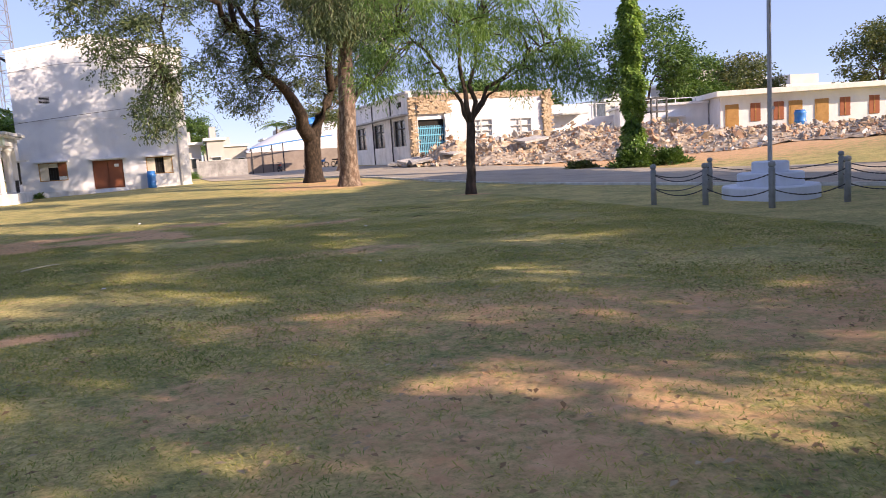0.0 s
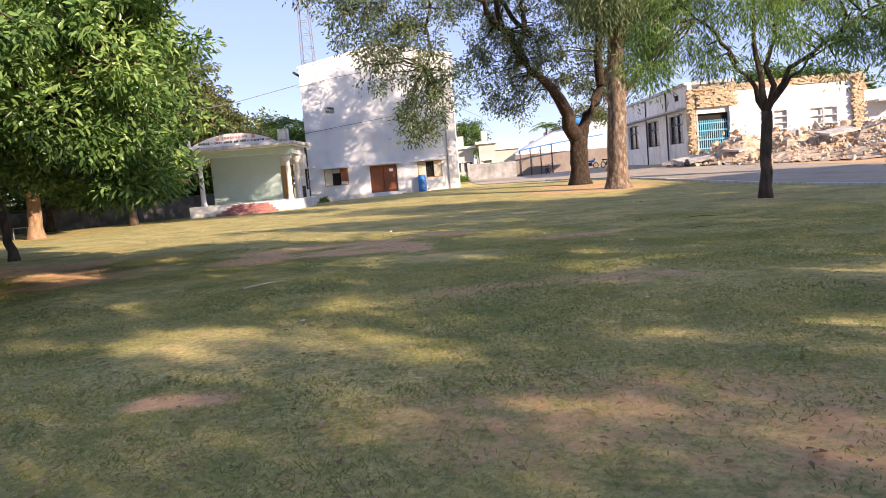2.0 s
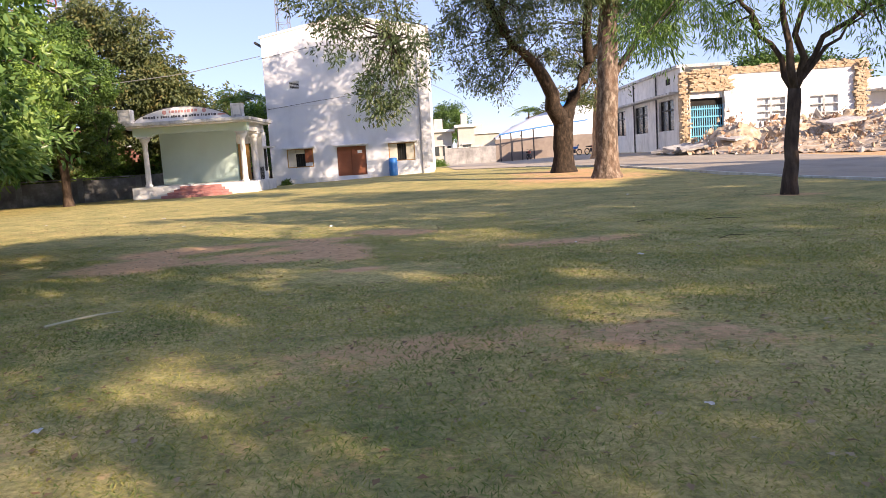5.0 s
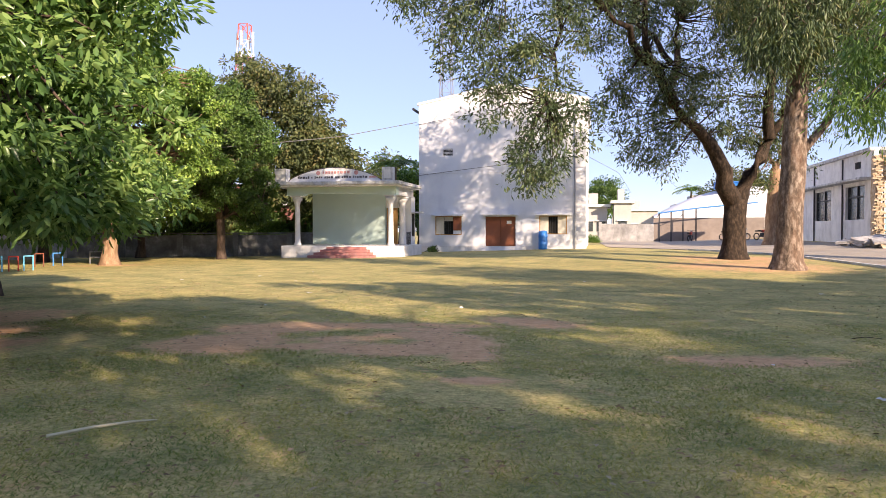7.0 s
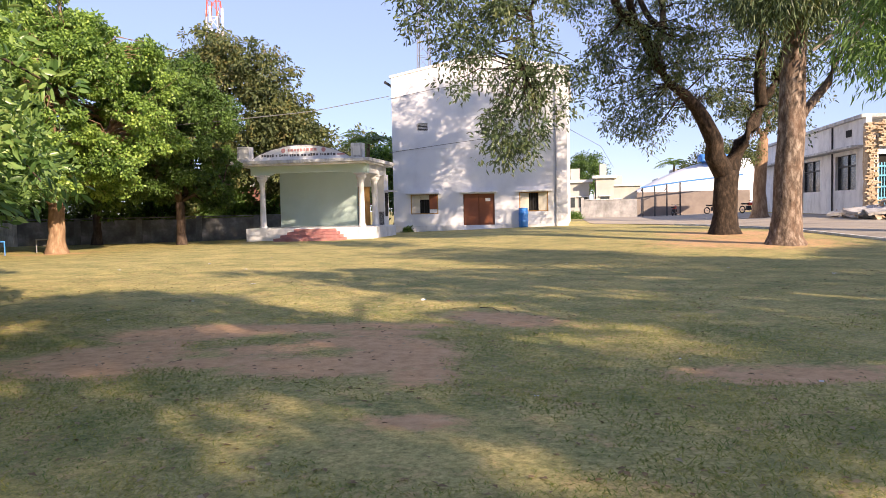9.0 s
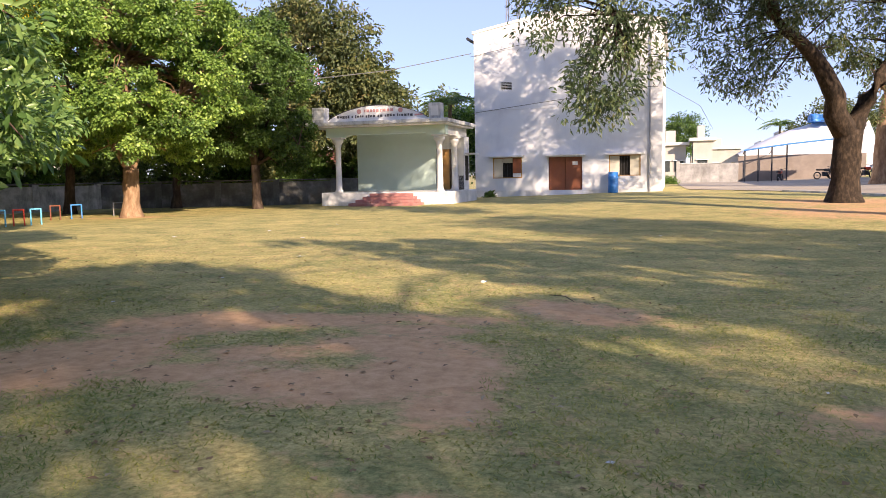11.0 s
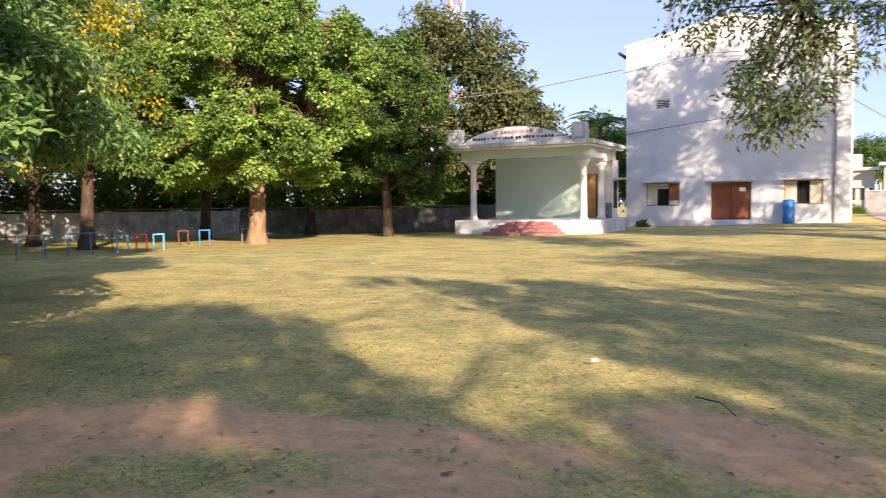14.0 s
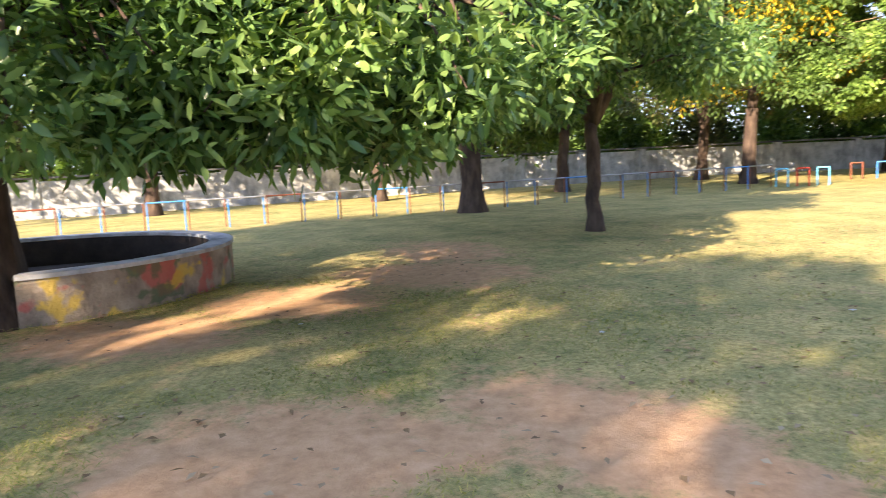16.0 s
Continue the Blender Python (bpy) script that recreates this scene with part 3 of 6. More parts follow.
def dome(cx, cy, cz, rx, ry, rz, n, count, rng_seed, cut=-0.5, sub=0.42):
    """Smaller crown blobs spread over a large ellipsoid, for an uneven outline."""
    rng = np.random.RandomState(rng_seed)
    out = []
    while len(out) < n:
        v = rng.normal(0, 1, 3)
        v /= np.linalg.norm(v)
        if v[2] < cut:
            continue
        r = rng.uniform(0.5, 0.82)
        s = sub * rng.uniform(0.7, 1.25)
        out.append((cx + rx * v[0] * r, cy + ry * v[1] * r, cz + rz * v[2] * r, rx * s, ry * s, rz * s * 0.85, count))
    return out



def clumped(cx, cy, cz, rx, ry, rz, n, count, rng_seed, size, cut=-0.5, gap=0.9):
    """Separate leaf masses of about the given radius on the shell of a crown, with hollows between them."""
    rng = np.random.RandomState(rng_seed)
    out, centres = [], []
    for _ in range(4000):
        v = rng.normal(0, 1, 3)
        v /= np.linalg.norm(v)
        if v[2] < cut:
            continue
        c = np.array([cx, cy, cz]) + v * np.array([rx, ry, rz]) * rng.uniform(0.72, 0.95)
        s = size * rng.uniform(0.75, 1.25)
        if all(np.linalg.norm(c - q) > gap * (s + t) for q, t in centres):
            centres.append((c, s))
            out.append((*c, s, s, s * 0.72, int(count * (s / size) ** 2)))
            if len(out) == n:
                break
    return out

# ---------- three-storey white building ----------


def wall_with_holes(x0, x1, outline_top, y0, y1, z0, holes, mat, parent, name="wall"):
    """A wall facing -y with rectangular openings right through it; outline_top(x) gives its upper edge."""
    xs = sorted({x0, x1, *[h[0] for h in holes], *[h[1] for h in holes], (x0 + x1) / 2})
    bm = bmesh.new()
    for a, b in zip(xs, xs[1:]):
        mid = (a + b) / 2
        cuts = sorted([(h[2], h[3]) for h in holes if h[0] <= mid <= h[1]])
        lo = z0
        for c0, c1 in cuts + [(None, None)]:
            if c0 is None:
                t0, t1 = outline_top(a), outline_top(b)
            else:
                t0 = t1 = c0
            q = [bm.verts.new((a, y0, lo)), bm.verts.new((b, y0, lo)), bm.verts.new((b, y0, t1)), bm.verts.new((a, y0, t0))]
            p = [bm.verts.new((v.co.x, y1, v.co.z)) for v in q]
            bm.faces.new(q)
            bm.faces.new(p[::-1])
            for i in range(4):
                bm.faces.new((q[i], p[i], p[(i + 1) % 4], q[(i + 1) % 4]))
            lo = c1
    bmesh.ops.remove_doubles(bm, verts=bm.verts, dist=1e-5)
    return part(name, bm, mat, parent)


def build_main():
    y = 56.24
    root = tagged(empty("school_building", -3.7, y, 0), "tall white-washed building with a gable end, metal door and windows", "building")
    ox = 3.7

    def P(name, bm, mat, parent=root, label="", smooth=False):
        for v in bm.verts:
            v.co += Vector((ox, -y, 0))
        return part(name, bm, mat, parent, label, smooth)
    top = lambda x: 10.62 - 0.19 * abs(x + 3.7)
    holes = [(-8.02, -6.28, 1.14, 2.36), (-4.72, -2.78, 0.22, 2.32), (-1.28, 0.46, 1.18, 2.36), (-7.5, -6.85, 6.28, 6.74)]
    w = wall_with_holes(-9.1, 1.62, top, y, y + 0.3, -0.3, holes, WHITE, None)
    w.data.transform(Matrix.Translation((ox, -y, 0)))
    w.parent = root
    P("side_wall", box(-9.1, -8.8, y + 0.3, y + 14, -0.3, 9.55), WHITE)
    P("side_wall", box(1.32, 1.62, y + 0.3, y + 14, -0.3, 9.55), WHITE)
    P("back_wall", box(-8.8, 1.32, y + 13.7, y + 14, -0.3, 9.55), WHITE)
    for s in (-1, 1):
        bm = bmesh.new()
        for k, (xa, xb) in enumerate([(-3.7, -3.7 + s * 5.5)]):
            za, zb = 10.78, 10.78 - 0.19 * 5.5
            vs = [bm.verts.new((xx, yy, zz)) for yy in (y - 0.05, y + 14.2) for xx, zz in ((xa, za), (xb, zb), (xb, zb - 0.15), (xa, za - 0.15))]
            for f in ((0, 1, 2, 3), (7, 6, 5, 4), (0, 4, 5, 1), (1, 5, 6, 2), (2, 6, 7, 3), (3, 7, 4, 0)):
                bm.faces.new([vs[i] for i in f])
        P("roof", bm, CREAM, root, "cream rendered roof edge")
    P("gutter", tube([(-9.42, y - 0.2, 9.32), (-9.42, y + 14, 9.32)], 0.09, 8), BLACK_STEEL, root, "dark gutter end")
    # lintel slabs
    for a, b in ((-8.25, -6.12), (-4.9, -2.6), (-1.5, 0.68)):
        P("sunshade", box(a, b, y - 0.42, y - 0.002, 2.38, 2.47, 0.012), PLASTER, root, "stained concrete sunshade")
    # windows
    for a, b, z0, z1, open_l in ((-8.02, -6.28, 1.14, 2.36, True), (-1.28, 0.46, 1.18, 2.36, False)):
        win = P("window", box(a, b, y + 0.24, y + 0.27, z0, z1), DARK, root, "window with dark opening and cream shutters")
        fr = bmesh.new()
        for q in ((a, a + 0.06, z0, z1), (b - 0.06, b, z0, z1), (a + 0.06, b - 0.06, z0, z0 + 0.05), (a + 0.06, b - 0.06, z1 - 0.05, z1)):
            add_box(fr, q[0], q[1], y + 0.02, y + 0.12, q[2], q[3])
        P("frame", fr, WOOD_DOOR, win)
        w3 = (b - a) / 3
        if open_l:
            P("shutter", box(a + 0.06, a + w3, y + 0.05, y + 0.09, z0 + 0.05, z1 - 0.05), SHUTTER, win)
            P("shutter", box(a + w3 + 0.02, a + 2 * w3, y + 0.05, y + 0.09, z1 - 0.32, z1 - 0.05), SHUTTER, win)
            P("shutter", box(a + 2 * w3 + 0.03, b - 0.06, y + 0.03, y + 0.07, z0 + 0.30, z1 - 0.07), BROWN_DOOR, win, "dark red shutter leaf")
            P("shutter", box(a + 2 * w3 + 0.03, b - 0.06, y + 0.05, y + 0.09, z0 + 0.06, z0 + 0.29), PAPER, win, "white board")
        else:
            P("shutter", box(a + 0.06, a + w3, y + 0.05, y + 0.09, z0 + 0.05, z1 - 0.05), SHUTTER, win)
            P("shutter", box(b - w3, b - 0.06, y + 0.05, y + 0.09, z0 + 0.05, z1 - 0.05), SHUTTER, win)
        bars = bmesh.new()
        for k in range(4):
            xx = a + w3 + 0.1 + k * (w3 - 0.1) / 3
            add_tube(bars, [(xx, y + 0.15, z0), (xx, y + 0.15, z1)], 0.012, 6)
        P("bars", bars, BLACK_STEEL, win)
    # door: two leaves of a metal shutter
    door = P("door", box(-4.72, -2.78, y + 0.2, y + 0.24, 0.22, 2.32), BROWN_DOOR, root, "closed red-brown metal double door")
    for a, b in ((-4.66, -3.77), (-3.73, -2.84)):
        leaf = P("door_leaf", box(a, b, y + 0.12, y + 0.19, 0.26, 2.28, 0.01), BROWN_DOOR, door)
        for z in (0.5, 1.0, 1.5, 2.0):
            P("rail", box(a + 0.02, b - 0.02, y + 0.105, y + 0.125, z, z + 0.05), BROWN_DOOR, leaf)
    P("notice", box(-3.35, -3.05, y + 0.09, y + 0.1, 1.85, 2.05), PAPER, door, "white paper notice")
    P("doorstep", box(-5.0, -2.5, y - 0.6, y - 0.002, -0.2, 0.2, 0.02), PLASTER)
    # vent with slats
    vent = P("vent", box(-7.5, -6.85, y + 0.2, y + 0.24, 6.28, 6.74), DARK, root, "small louvred vent")
    for k in range(5):
        P("slat", box(-7.48, -6.87, y + 0.03, y + 0.14, 6.31 + k * 0.09, 6.34 + k * 0.09), PLASTER, vent)
    P("downpipe", tube([(0.95, y - 0.06, 0.2), (0.95, y - 0.06, 9.2)], 0.055, 10), STEEL, root, "grey drain pipe")
    P("plinth_band", box(-9.14, 1.66, y - 0.03, y - 0.003, -0.25, 0.42), PLASTER)
    P("floor_line", box(-9.1, 1.62, y - 0.012, y - 0.002, 5.12, 5.16), PLASTER)
    return root


build_main()

# ---------- open-air stage ----------


def build_stage():
    root = tagged(empty("open_stage", -11, 48, 0), "white open-air stage with columns, mint back wall and red steps", "stage")

    def P(name, bm, mat, parent=root, label="", smooth=False):
        for v in bm.verts:
            v.co += Vector((11, -48, 0))
        return part(name, bm, mat, parent, label, smooth)
    P("plinth", box(-14.4, -7.7, 46.3, 51.0, -0.4, 0.63, 0.02), PLASTER)
    for i in range(4):
        a, b = -12.5 + i * 0.25, -9.05 - i * 0.18
        P("tread", box(a, b, 45.2 + i * 0.28, 46.29, -0.25 if i == 0 else 0.0 + i * 0.145, 0.145 * (i + 1), 0.015), RED_STEP, root, "worn red cement step")
    for cx, cy in ((-13.6, 46.65), (-8.37, 46.65), (-8.37, 49.2)):
        col = P("column", lathe([(0.2, 0.62), (0.2, 0.72), (0.155, 0.78), (0.145, 1.6), (0.135, 2.85), (0.16, 2.9), (0.16, 2.96), (0.2, 3.02), (0.27, 3.1), (0.27, 3.24)], 20), PLASTER)
        for v in col.data.vertices:
            v.co -= Vector((11, -48, 0))
            v.co += Vector((cx + 11, cy - 48, 0))
        for p in col.data.polygons:
            p.use_smooth = True
        P("capital", box(cx - 0.3, cx + 0.3, cy - 0.3, cy + 0.3, 3.245, 3.32, 0.01), PLASTER, col)
    P("beam", prism([(-14.1, 3.32), (-13.2, 3.32), (-12.95, 3.42), (-9.0, 3.42), (-8.75, 3.32), (-8.0, 3.32), (-8.0, 3.76), (-14.1, 3.76)], 46.4, 46.9), MINT, root, "pale mint beam")
    P("side_beam", box(-8.6, -8.1, 46.91, 50.6, 3.34, 3.76), PLASTER)
    P("back_wall", box(-14.15, -9.7, 50.3, 50.55, 0.63, 3.76), MINT, root, "mint green painted back wall")
    P("return_wall", box(-9.695, -8.95, 50.36, 50.55, 2.75, 3.76), PLASTER)
    P("door", box(-9.65, -9.0, 50.4, 50.46, 0.635, 2.74, 0.01), WOOD_DOOR, root, "ochre wooden side door")
    P("rear_room", box(-8.94, -8.25, 50.6, 51.6, -0.3, 3.4), PLASTER)
    P("rear_shade", box(-8.245, -7.7, 50.7, 51.5, 2.45, 2.53), PLASTER, root, "concrete window shade")
    P("rear_window", box(-8.245, -8.23, 50.8, 51.4, 1.1, 2.4), DARK, root, "dark side window opening")
    g = bmesh.new()
    for k in range(9):
        add_tube(g, [(-8.2, 49.4 + k * 0.11, 0.64), (-8.2, 49.4 + k * 0.11, 1.35)], 0.012, 5)
    for z in (0.72, 1.0, 1.35):
        add_tube(g, [(-8.2, 49.35, z), (-8.2, 50.3, z)], 0.014, 5)
    P("grille", g, BLACK_STEEL, root, "dark iron railing")
    P("roof_slab", box(-14.75, -7.75, 45.75, 50.7, 3.765, 3.84, 0.01), PLASTER)
    P("eave", box(-14.85, -7.65, 45.65, 50.8, 3.842, 4.02, 0.02), MOULD, root, "mould-stained roof edge")
    # arched name board
    n = 22
    arc = [(-13.8 + 5.1 * k / n, 4.08 + 0.66 * math.sin(math.pi * k / n) ** 0.75) for k in range(n + 1)]
    P("name_board", prism([(-13.8, 4.02)] + arc + [(-8.7, 4.02)], 46.0, 46.2), WHITE, root, "arched white name board")
    rim = bmesh.new()
    add_tube(rim, [(x, 45.99, z + 0.02) for x, z in arc], 0.018, 6)
    P("rim", rim, INK_BLACK, root, "dark rim of the board")
    for a, b in ((-14.55, -13.9), (-8.62, -8.05)):
        P("pylon", box(a, b, 45.85, 46.4, 4.02, 4.74, 0.02), MOULD, root, "stained square parapet block")
        P("pylon_cap", box(a + 0.1, b - 0.1, 45.83, 45.846, 4.15, 4.6), PLASTER)
    rng = random.Random(5)
    x = -13.3
    while x < -9.4:
        wd = rng.uniform(0.05, 0.13)
        P("letter_bar", box(x, x + wd, 45.985, 45.996, 4.18 + rng.uniform(0, 0.03), 4.18 + rng.uniform(0.11, 0.15)), INK_BLACK)
        x += wd + rng.choice([0.03, 0.04, 0.05, 0.12])
    P("letter_bar", box(-9.35, -8.95, 45.975, 45.996, 4.2, 4.27), INK_RED, root, "small faded red bar")
    x = -11.9
    while x < -10.4:
        wd = rng.uniform(0.08, 0.16)
        P("letter_bar", box(x, x + wd, 45.985, 45.996, 4.44, 4.57), INK_RED, root, "faded red letter bar")
        x += wd + 0.05
    for xx in (-12.15, -10.05):
        em = lathe([(0.11, 0), (0.11, 0.02)], 20)
        bmesh.ops.rotate(em, verts=em.verts, cent=(0, 0, 0), matrix=Matrix.Rotation(radians(90), 3, 'X'))
        bmesh.ops.translate(em, verts=em.verts, vec=(xx, 45.995, 4.48))
        P("emblem", em, INK_RED, root, "round faded emblem")
    return root


build_stage()

# ---------- half-demolished building by the road ----------


def rough_edge(x0, x1, y0, y1, z0, z1, seed, amp=0.12, cell=0.22):
    """A ragged masonry block with broken faces."""
    bm = box(x0, x1, y0, y1, z0, z1)
    cuts = max(2, int(max(x1 - x0, y1 - y0, z1 - z0) / cell))
    bmesh.ops.subdivide_edges(bm, edges=bm.edges[:], cuts=min(cuts, 14), use_grid_fill=True)
    for v in bm.verts:
        v.co += Vector([amp * noise.noise(v.co * 2.6 + Vector((seed + 9 * k, 0, 0))) + amp * 0.6 * noise.noise(v.co * 7 + Vector((seed + 5 * k, 0, 0))) for k in range(3)])
    return bm


def torn_brickwork(x0, x1, y0, y1, z0, z1, seed):
    """Courses of single bricks with ragged ends, missing bricks and uneven faces, over a rough core."""
    rng = np.random.RandomState(seed)
    bm = rough_edge(x0 + 0.1, x1 - 0.1, y0 + 0.14, y1, z0, z1 - 0.1, seed, 0.06)
    z = z0
    while z < z1:
        a = x0 + rng.uniform(-0.12, 0.22)
        b = x1 + rng.uniform(-0.22, 0.12)
        while a < b:
            ln = rng.choice([0.11, 0.23, 0.23])
            if rng.rand() < 0.96 and z < z1 - rng.rand() ** 3 * 0.5:
                f = y0 + rng.uniform(-0.02, 0.06)
                add_box(bm, a, a + ln - 0.015, f, y0 + 0.3, z, z + rng.uniform(0.076, 0.084))
            a += ln
        z += 0.088
    return bm


def build_ruin():
    bx, by = 17.75, 54.4
    root = tagged(empty("ruined_block", bx, by, 0), "half-demolished white single-storey block with broken brick edges", "building")

    def P(name, bm, mat, parent=root, label="", smooth=False):
        for v in bm.verts:
            v.co += Vector((-bx, -by, 0))
        return part(name, bm, mat, parent, label, smooth)
    # road side, facing -x: a wall with windows, built along y
    holes = [(56.7, 60.2, 2.05, 4.1), (63.2, 67.2, 2.05, 4.1), (70.2, 74.2, 2.05, 4.1)]
    w = wall_with_holes(55.2, 78, lambda x: 5.95, 0, 0.3, 0.0, holes, PLASTER, None)
    for v in w.data.vertices:
        v.co = Vector((v.co.y, v.co.x - by, v.co.z))
    w.data.flip_normals()
    w.parent = root
    P("ledge", box(17.0, 17.74, 55.2, 78, 4.32, 4.46, 0.02), MOULD, root, "mould-stained ledge")
    P("roof", box(17.55, 21.0, 55.3, 78, 5.96, 6.16, 0.02), MOULD, root, "flat concrete roof")
    for a, b, z0, z1 in holes:
        win = P("window", box(17.98, 18.02, a, b, z0, z1), GLASS_DARK, root, "dark empty window")
        for yy in (a + 0.05, (a + b) / 2, b - 0.05):
            P("mullion", box(17.9, 17.975, yy - 0.04, yy + 0.04, z0, z1), BLACK_STEEL, win)
        P("transom", box(17.9, 17.97, a, b, z1 - 0.7, z1 - 0.62), BLACK_STEEL, win)
    for yy in (60.6, 67.0):
        P("drain_pipe", tube([(17.68, yy, 0.6), (17.68, yy, 5.9)], 0.05, 8), BLACK_STEEL)
    P("small_vent", box(17.72, 17.745, 57.4, 58.3, 5.1, 5.5), DARK, root, "small dark vent")
    # front, facing -y, torn open
    fh = [(18.1, 20.2, 0.4, 3.9), (22.3, 24.1, 2.0, 3.7), (25.65, 27.45, 1.5, 3.65)]
    f = wall_with_holes(18.05, 29.2, lambda x: 5.35 + 0.25 * math.sin(x * 1.7), by, by + 0.3, 0.0, fh, WHITE, None, "front_wall")
    f.data.transform(Matrix.Translation((-bx, -by, 0)))
    f.parent = root
    P("broken_corner", torn_brickwork(17.5, 18.0, 54.3, 55.15, 0.4, 5.7, 3), BRICK, root, "torn brick corner")
    P("broken_parapet", torn_brickwork(18.1, 29.2, 54.3, 54.75, 5.3, 5.8, 7), BRICK, root, "torn brick parapet edge")
    P("broken_lintel", torn_brickwork(18.05, 20.6, 54.12, 54.39, 4.3, 5.3, 17), BRICK, root, "torn brick above the gate")
    P("broken_pier", torn_brickwork(28.4, 29.2, 54.1, 54.7, 0.8, 5.5, 11), BRICK, root, "torn brick pier")
    P("broken_jamb", rough_edge(20.2, 20.75, 54.2, 54.39, 0.5, 4.4, 13, 0.08), PLASTER)
    gate = P("folding_gate", box(18.1, 20.2, 54.62, 54.64, 0.4, 3.9), DARK, root, "light blue folding lattice gate")
    for k in range(15):
        xx = 18.14 + k * 0.143
        P("bar", box(xx, xx + 0.05, 54.5, 54.55, 0.6, 3.45), GATE_BLUE, gate)
    for z in (0.9, 1.5, 2.1, 2.7, 3.2):
        P("rail", box(18.1, 20.2, 54.46, 54.495, z, z + 0.09), GATE_BLUE, gate)
    for a, b, z0, z1 in fh[1:]:
        win = P("window", box(a, b, 54.62, 54.64, z0, z1), PLASTER, root, "shelved window opening with pale boards")
        for k in range(5):
            zz = z0 + (z1 - z0) * k / 4
            P("shelf", box(a, b, 54.42, 54.61, zz - 0.04, zz + 0.04), MOULD, win)
        P("mullion", box((a + b) / 2 - 0.06, (a + b) / 2 + 0.06, 54.4, 54.47, z0, z1), MOULD, win)
    P("back_block", box(29.7, 33.5, 55.2, 62, 0, 4.6), WHITE)
    P("porch_slab", box(29.8, 32.2, 53.6, 55.19, 3.7, 3.85, 0.02), MOULD)
    P("inner_wall", box(18.4, 29, 60, 60.3, 0, 6.0), WHITE)
    return root


build_ruin()

# ---------- row of rooms on the bank ----------


def build_row():
    root = tagged(empty("room_row", 39.9, 47.5, 1.2, -23.0), "long white single-storey row with ochre doors", "building")
    L = 24.0
    part("wall", box(0, L, 0, 6, -0.6, 2.95), WHITE, root)
    part("roof_slab", box(-0.5, L + 0.5, -0.9, 6.3, 2.96, 3.35, 0.03), CREAM, root, "cream projecting roof slab")
    part("verandah_edge", box(-0.2, L, -1.6, -0.01, -0.6, 0.12, 0.02), PLASTER, root)
    doors = [0.35, 5.0, 6.9, 12.2, 13.7, 17.8, 19.2]
    for x in doors:
        d = part("door", box(x, x + 1.0, -0.06, -0.005, 0.12, 2.35, 0.01), WOOD_DOOR, root)
        part("panel", box(x + 0.12, x + 0.88, -0.075, -0.061, 0.3, 1.15), WOOD_DOOR, d)
        part("panel", box(x + 0.12, x + 0.88, -0.075, -0.061, 1.3, 2.2), WOOD_DOOR, d)
    for x in (2.2, 3.9, 8.7, 10.8, 15.4, 16.9):
        w = part("window", box(x, x + 0.75, -0.05, -0.005, 1.0, 2.35, 0.01), BROWN_DOOR, root, "closed brown window shutters")
        part("mullion", box(x + 0.35, x + 0.4, -0.07, -0.051, 1.02, 2.33), WOOD_DOOR, w)
    # the lower block beside it
    part("side_block", box(-7.0, -0.1, 3.0, 9, -0.8, 2.7), WHITE, root)
    part("side_slab", box(-7.2, -0.05, 2.7, 9.2, 2.71, 2.9, 0.02), PLASTER, root)
    part("side_shade", box(-4.2, -2.0, 2.2, 2.99, 1.75, 1.85, 0.02), PLASTER, root)
    part("side_window", box(-3.8, -2.4, 2.95, 2.99, 0.4, 1.6), SHUTTER, root, "pale shuttered window")
    for k in range(3):
        part("bench_slat", box(-3.6, -0.4, 2.2, 2.26, -0.35 + 0.32 * k, -0.2 + 0.32 * k), PLASTER, root)
    part("far_wall", box(-14.0, -7.2, 5.0, 5.3, -1.0, 2.3), WHITE, root)
    rail = bmesh.new()
    for k in range(9):
        add_tube(rail, [(-13.5 + k * 1.6, 4.4, 2.3), (-13.5 + k * 1.6, 4.4, 3.35)], 0.04, 6)
    add_tube(rail, [(-13.5, 4.4, 3.3), (-0.7, 4.4, 3.3)], 0.035, 6)
    part("roof_rail", rail, PLASTER, root)
    return root


build_row()
for bxx, byy in ((44.3, 44.2), (53.6, 40.2)):
    bar = tagged(empty("water_barrel", bxx, byy, gz(bxx, byy) + 0.0), "blue plastic water drum by the row", "barrel", "water drums")
    part("drum", lathe([(0.36, 0), (0.4, 0.05), (0.4, 0.45), (0.43, 0.5), (0.43, 0.55), (0.4, 0.6), (0.4, 1.05), (0.43, 1.1), (0.4, 1.2), (0.36, 1.3)], 20), BLUE_PLASTIC, bar, smooth=True)
    part("lid", lathe([(0.37, 1.3), (0.38, 1.33), (0.3, 1.36)], 20), BLUE_PLASTIC, bar)

# steel frame stand by the rubble
fs = tagged(empty("steel_frame_stand", 33.5, 47.0, gz(33.5, 47.0)), "rusty steel frame standing in the rubble", "frame")
for dx in (0, 1.3):
    for dy in (0, 1.2):
        part("leg", box(dx - 0.05, dx + 0.05, dy - 0.05, dy + 0.05, -0.3, 3.0), BLACK_STEEL, fs)
for z in (1.0, 2.0, 2.95):
    part("brace", box(-0.05, 1.35, -0.09, -0.055, z - 0.06, z + 0.06), BLACK_STEEL, fs)
    part("brace", box(-0.09, -0.055, -0.05, 1.25, z - 0.06, z + 0.06), BLACK_STEEL, fs)

